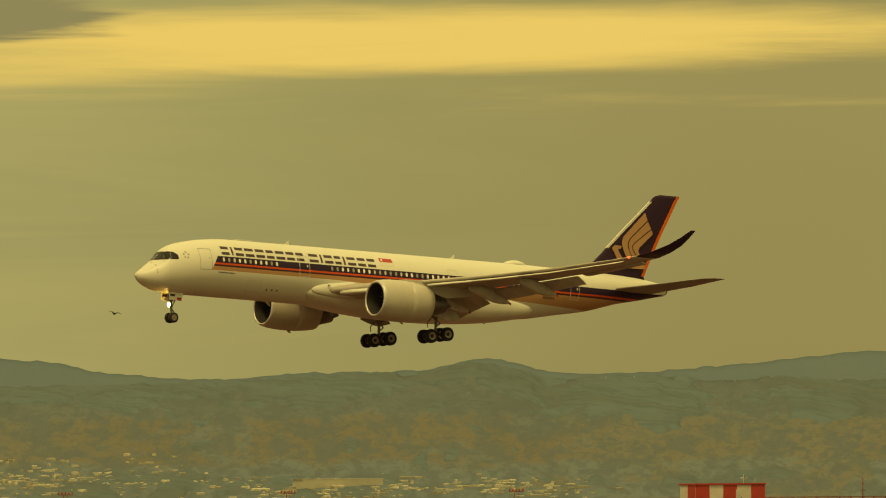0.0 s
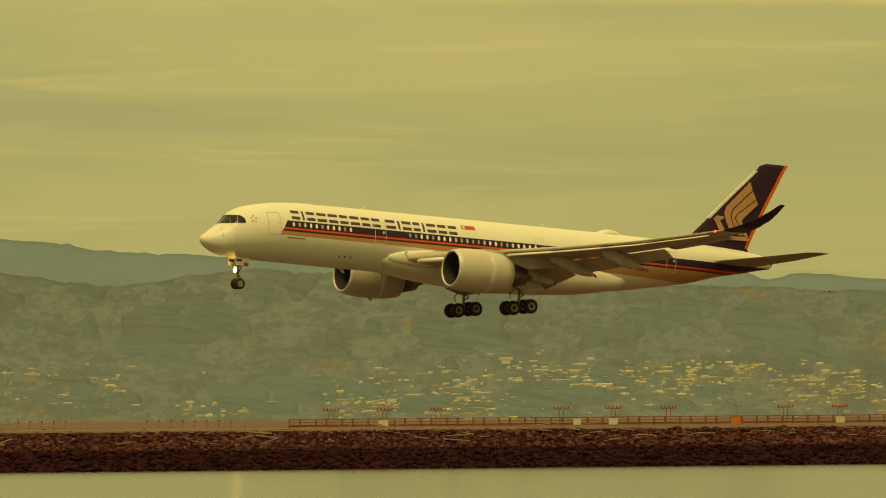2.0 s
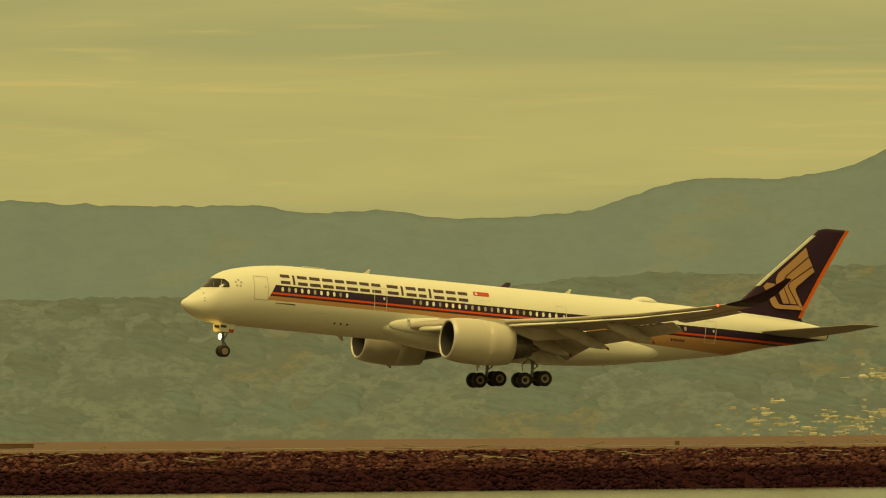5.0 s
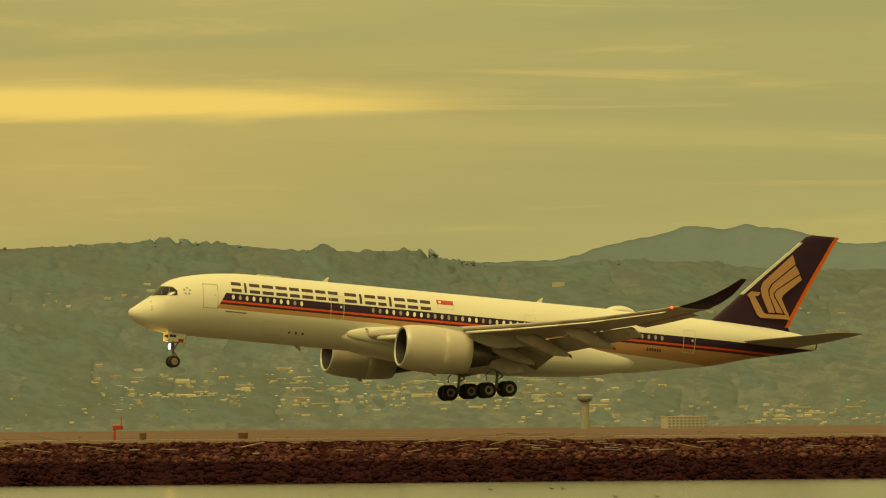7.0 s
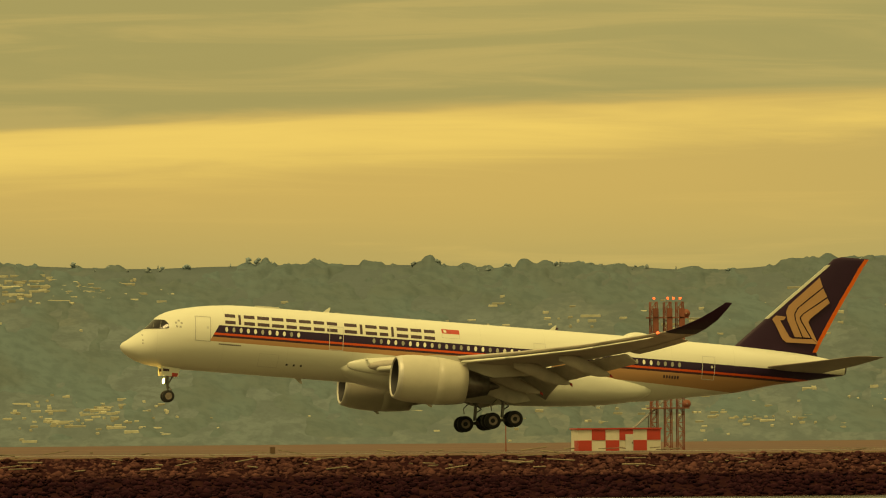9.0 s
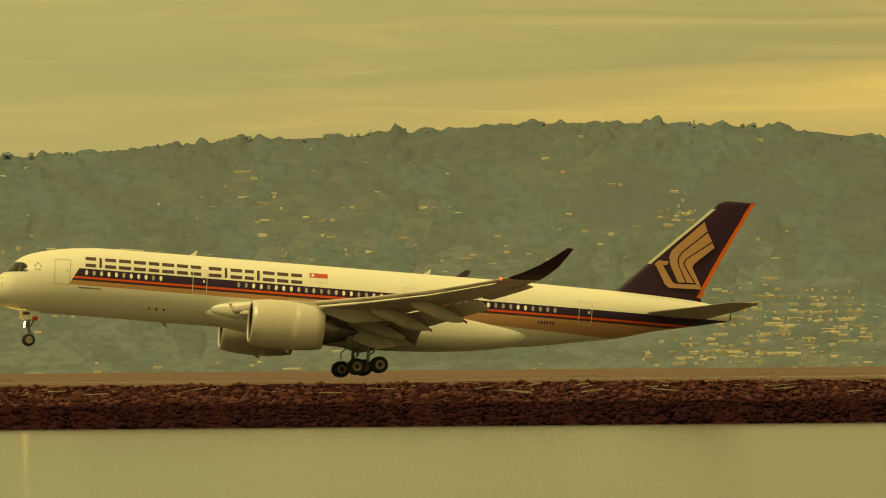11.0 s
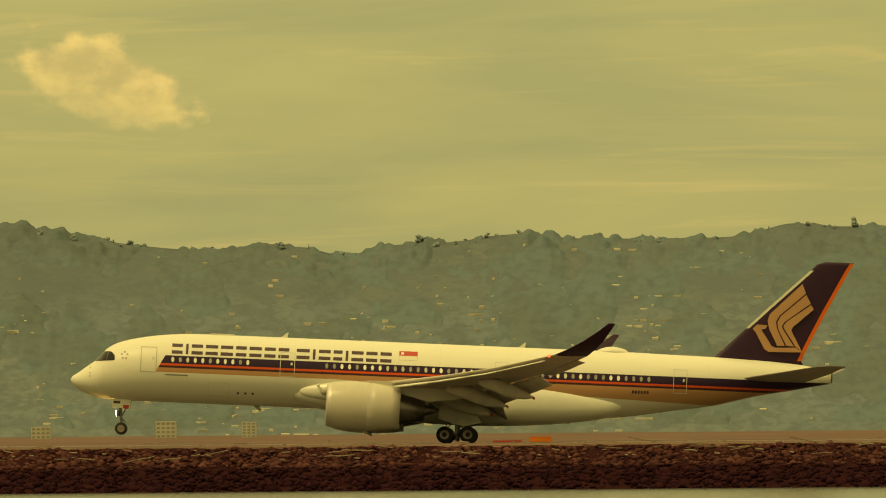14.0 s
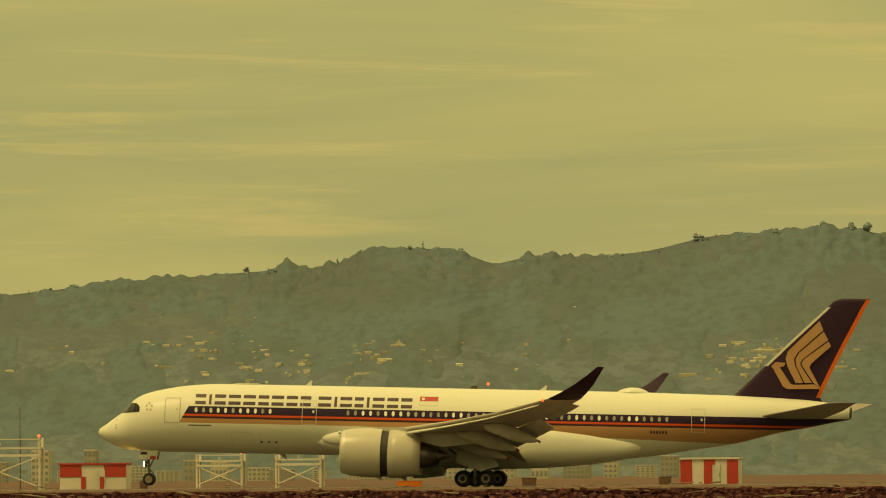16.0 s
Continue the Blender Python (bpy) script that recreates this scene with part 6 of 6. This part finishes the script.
for b, z in ((24.48, 0.75), (25.07, 0.9), (25.13, 0.45), (24.97, 0.95)):
    s = tagged(new("airfield_sign"), "small dark and red airfield sign on a stub post", "sign", "airfield signs")
    s.matrix_basis = Matrix.Translation(at(b, 1468))
    part("post", rod_mesh("post", [((0, 0, 0), (0, 0, z + 0.1), 0.03)], PALE, 6), s)
    part("board", box_mesh("board", (0.42, 0.06, 0.42), RED, (0, 0, z + 0.3), 0.05), s)
    part("mark", box_mesh("mark", (0.2, 0.02, 0.2), DARK, (0.08, -0.035, z + 0.3)), s)
g = mast_thing("gantry_lamp", 23.846, 1.7, "grey gallows-shaped lamp post", "lamp post", PALE, (), y=1470, r=0.1)
part("arm", rod_mesh("arm", [((-1.4, 0, 1.7), (0.25, 0, 1.7), 0.07)], PALE, 8), g)
crate("white_cabinet", 23.709, 1468, (0.85, 0.6, 0.75), WALL, "white equipment cabinet on the grass", "cabinet")
crate("white_cabinet", 23.77, 1468, (0.3, 0.3, 0.5), WALL, "narrow white cabinet on the grass", "cabinet")
crate("orange_marker", 23.399, 1465, (0.55, 0.4, 0.75), SIGNORANGE, "orange marker panel on the grass", "marker")
crate("small_marker", 22.6, 1465, (0.4, 0.3, 0.4), BROWN, "small dark marker on the grass", "marker")
mast_thing("grey_pole", 25.953, 3.7, "slim grey lamp pole", "lamp post", PALE, ((3.6, 0.5),))
crate("ground_box", 26.265, 1465, (1.1, 0.6, 0.45), BROWN, "low brown box with a pale post", "box")
for i in range(24):
    b = 26.42 + i * 0.043 + (0.12 if i > 10 else 0) + (0.25 if i > 15 else 0)
    s = tagged(new("approach_lamp"), "tiny red approach lamp on a stick", "lamp", "approach lamps")
    s.matrix_basis = Matrix.Translation(at(b, 1560))
    part("stick", rod_mesh("stick", [((0, 0, 0), (0, 0, 0.75), 0.03)], BROWN, 6), s)
    part("head", box_mesh("head", (0.2, 0.15, 0.2), RED, (0, 0, 0.82), 0.03), s)
for b, w, h in ((26.27, 8.5, 1.7), (26.53, 8.5, 1.8)):
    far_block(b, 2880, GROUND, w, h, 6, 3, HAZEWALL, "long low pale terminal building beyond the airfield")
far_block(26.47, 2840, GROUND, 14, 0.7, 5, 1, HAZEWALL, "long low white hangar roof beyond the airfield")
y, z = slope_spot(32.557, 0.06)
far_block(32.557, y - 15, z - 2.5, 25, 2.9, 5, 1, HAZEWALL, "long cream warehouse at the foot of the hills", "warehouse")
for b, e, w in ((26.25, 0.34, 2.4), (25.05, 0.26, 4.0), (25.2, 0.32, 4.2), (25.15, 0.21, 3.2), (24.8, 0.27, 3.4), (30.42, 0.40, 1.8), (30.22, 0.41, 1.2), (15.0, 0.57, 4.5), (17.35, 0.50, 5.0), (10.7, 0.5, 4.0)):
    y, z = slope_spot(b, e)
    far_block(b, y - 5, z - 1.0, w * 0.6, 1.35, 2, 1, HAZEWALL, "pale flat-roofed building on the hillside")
crate("low_wall", 19.6, 1720, (46, 0.5, 0.55), BROWN, "long low brown blast wall", "wall")
# control tower and blocks beyond the field
o = tagged(new("control_tower"), "hazy control tower beyond the airfield", "tower")
o.matrix_basis = Matrix.Translation(at(17.443, 2900))
part("shaft", revolve_mesh("shaft", [(0, 0.8), (5.2, 0.7)], HAZETAN, 16, "z"), o)
part("cab", revolve_mesh("cab", [(5.2, 0.75), (5.5, 1.3), (6.3, 1.5), (6.4, 1.1)], HAZEPANE, 16, "z"), o)
part("cap", revolve_mesh("cap", [(6.35, 1.55), (6.6, 1.4), (6.75, 0.02)], HAZETAN, 16, "z"), o)
for b, w, h, n in ((17.8, 8.0, 2.3, 4), (14.63, 6.5, 3.4, 6), (14.26, 0.9, 3.8, 3), (14.05, 5.0, 2.0, 2), (13.9, 3.0, 1.2, 1), (14.9, 8.0, 1.0, 1), (1.345, 9.0, 3.4, 5), (1.1, 4.0, 3.2, 2), (1.2, 6.0, 1.4, 2), (-2.75, 3.6, 3.0, 4), (-3.2, 3.5, 2.2, 3), (-2.45, 2.5, 2.8, 5)):
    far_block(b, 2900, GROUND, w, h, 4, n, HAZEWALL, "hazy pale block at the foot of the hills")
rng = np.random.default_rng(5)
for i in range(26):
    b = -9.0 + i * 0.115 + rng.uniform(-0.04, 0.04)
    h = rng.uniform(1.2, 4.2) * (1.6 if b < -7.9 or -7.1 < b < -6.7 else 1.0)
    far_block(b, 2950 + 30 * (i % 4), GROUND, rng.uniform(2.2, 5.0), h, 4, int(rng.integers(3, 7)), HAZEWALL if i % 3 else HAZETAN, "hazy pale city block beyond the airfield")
# wind markers and sheds along the runway
t = mast_thing("red_wind_tee", 15.745, 1.0, "bright red angular wind marker", "wind marker", RED, (), y=1440, r=0.16)
part("beam", box_mesh("beam", (1.0, 0.3, 0.36), RED, (0.32, 0, 1.15), 0.04), t)
part("mast", rod_mesh("mast", [((0.65, 0, 1.2), (0.65, 0, 2.2), 0.06)], RED, 8), t)
crate("dark_box", 15.847, 1440, (0.55, 0.5, 0.6), BROWN, "small brown box with a red patch", "box")
crate("dark_box", 16.208, 1440, (0.85, 0.5, 0.55), BROWN, "small dark electrical box on the grass", "box")
windsock(15.21, 5.0, 1.1, -0.5)
windsock(9.172, 5.1, 1.0, -2.3)
windsock(2.372, 5.9, 2.1, -1.5)
windsock(-3.804, 4.6, 1.2, -0.4)
build_antenna_tower()
checker_shed(12.186, 12.484, 1462, 2.15, 6, 2, "low shed painted in red and white checks beside the tower")
mast_thing("slim_red_pole", 11.938, 2.7, "slim red pole on the grass", "pole", TRESTLE, ())
crate("grass_stub", 11.096, 1450, (0.45, 0.4, 0.6), BROWN, "small brown stub on the grass", "box")
crate("orange_barrier", -1.40, 1450, (2.0, 0.6, 0.5), SIGNORANGE, "orange work barrier beside the runway", "barrier")
crate("low_barrier", -1.52, 1452, (2.6, 0.4, 0.18), RED, "low dark red barrier beside the runway", "barrier")
checker_shed(-6.197, -5.989, 1490, 2.5, 5, 1, "red and white striped shed with a brown door", mode="stripe", roof=WALL)
shed = checker_shed(-8.435, -8.195, 1470, 2.45, 3, 2, "shed with red upper panels and white lower walls", mode="top")
for x in (-0.9, 0.85):
    part("low_door", box_mesh("low_door", (0.42, 0.06, 1.15), RED, (x, -1.56, 0.6)), shed, "small red door")
light_frame(-8.80, -8.506, 4.9, "tall white braced frame carrying lamps")
light_frame(-7.946, -7.777, 3.2, "low white braced frame carrying lamps")
light_frame(-7.66, -7.493, 3.3, "white braced frame with a red lamp")
mast_thing("radar_mast", -6.946, 8.9, "dark mast with crossarm and box", "mast", BROWN, ((8.6, 2.0), (8.9, 0.9)), box=(0.6, 0.5, 0.6), y=1500, r=0.16)
mast_thing("red_beacon_mast", -6.895, 9.9, "thin grey mast with a red beacon", "mast", HAZETAN, (), True, y=1560, r=0.05)
mast_thing("dark_mast", -8.585, 7.8, "slim dark mast beside the white frames", "mast", BROWN, (), y=1490, r=0.06)
crate("orange_barrier", -7.181, 1440, (2.2, 0.6, 0.55), SIGNORANGE, "orange work barrier on the runway edge", "barrier")
for b, w in ((-6.26, 1.1), (-6.75, 1.3), (-8.14, 0.7)):
    crate("dark_unit", b, 1486, (w, 0.7, 0.75), BROWN, "dark machine cabinet on short legs", "cabinet")
# a channel buoy and resting water birds
o = tagged(new("channel_buoy"), "white channel buoy with orange bands afloat near the shore", "buoy")
o.matrix_basis = Matrix.Translation(at(19.551, 1104, -0.12))
part("body", revolve_mesh("body", [(0, 0.02), (0.0, 0.36), (0.35, 0.36), (0.42, 0.22), (1.45, 0.20), (1.6, 0.12), (1.62, 0.01)], WALL, 20, "z"), o)
for z in (0.62, 1.2):
    part("band", revolve_mesh("band", [(z, 0.222), (z + 0.16, 0.222), (z + 0.16, 0.2), (z, 0.2)], SIGNORANGE, 20, "z"), o, "orange band")


def build_ducks():
    first = None
    r = random.Random(4)
    spots = [(1.0 + 0.021 * i + r.uniform(-0.006, 0.006), 940 + r.uniform(-8, 8)) for i in range(14)] + [(1.31, 945), (1.36, 950), (1.56, 948), (2.94, 640), (3.52, 632), (3.64, 652), (17.1, 1105), (17.32, 1112), (17.36, 1108), (15.75, 980), (17.55, 985), (17.7, 985), (-0.02, 1060), (0.06, 1060), (0.13, 1062)]
    for b, y in spots:
        m = Matrix.Translation(at(b, y, 0)) @ pose(0, 0, 0, 0, 0, r.uniform(-30, 30))
        if first:
            copy_thing(first, m)
            continue
        first = tagged(new("duck"), "small dark duck resting on the water", "bird", "ducks on the water")
        first.matrix_basis = m @ Matrix.Scale(0.6, 4)
        part("body", loft_mesh("body", [[(x, q * math.cos(a), 0.05 + z + q * 0.8 * math.sin(a)) for a in [2 * math.pi * i / 10 for i in range(10)]] for x, q, z in ((-0.24, 0.02, 0.03), (-0.16, 0.09, 0), (0.05, 0.12, 0), (0.2, 0.06, 0.04), (0.27, 0.02, 0.07))], FEATHER), first)
        part("head", loft_mesh("head", [[(-0.19 + x, q * math.cos(a), 0.22 + q * math.sin(a)) for a in [2 * math.pi * i / 8 for i in range(8)]] for x, q in ((-0.13, 0.012), (-0.07, 0.02), (-0.05, 0.05), (0.0, 0.06), (0.05, 0.03))], FEATHER), first)


build_ducks()


# ---- birds ----
def build_gull():
    g = tagged(new("gull"), "dark gull gliding over the bay", "bird")
    part("body", loft_mesh("body", [[(x, r * math.cos(a), r * math.sin(a)) for a in [2 * math.pi * i / 8 for i in range(8)]] for x, r in ((-0.22, 0.01), (-0.17, 0.05), (0, 0.08), (0.16, 0.05), (0.28, 0.015))], FEATHER), g)
    for s in (-1, 1):
        part("wing", loft_mesh("wing", [[(x0, s * y, z + 0.012), (x1, s * y, z + 0.012), (x1, s * y, z - 0.012), (x0, s * y, z - 0.012)] for y, x0, x1, z in ((0.04, -0.10, 0.12, 0.03), (0.30, -0.12, 0.06, 0.16), (0.58, 0.02, 0.10, 0.10))], FEATHER), g)
    return g


gull = build_gull()


def gull_flight():
    rows = []
    for t, b, e in ((0, 31.755, 0.668), (1.5, 31.315, 0.714), (16, 27.0, 1.3)):
        p = at(b, 1040)
        p.z = EYE + 1040 / math.cos(radians(b)) * math.tan(radians(e))
        rows.append((t, Matrix.Translation(p) @ pose(0, 0, 0, 12, 0, 25)))
    walk(gull, rows)


build_near_rocks()


# ---- what moves ----
def motions():
    rows = []
    for t, east, up, turn, pitch, bank in FLIGHT:
        rows.append((t, pose(east, TRACK - 0.145 * (t - 8), GROUND + REST + up, -bank, pitch, turn)))
    walk(airliner, rows)
    for b, y in BOGIES:
        walk(b, [(0, pose(34.2, y, -5.60, 0, -9, 0)), (11.7, pose(34.2, y, -5.60, 0, -9, 0)), (12.2, pose(34.2, y, -4.87, 0, -5.2, 0)), (13, pose(34.2, y, -4.87, 0, -4.3, 0)), (14, pose(34.2, y, -4.87, 0, -2.9, 0)), (15, pose(34.2, y, -4.87, 0, -2.1, 0)), (16, pose(34.2, y, -4.87, 0, -1.65, 0))])
    for s in SLEEVES:
        walk(s, [(0, pose(0, 0, 0)), (14.9, pose(0, 0, 0)), (15.3, pose(0.13, 0, 0)), (15.5, pose(0.36, 0, 0)), (16, pose(0.66, 0, 0))])
    gull_flight()


motions()
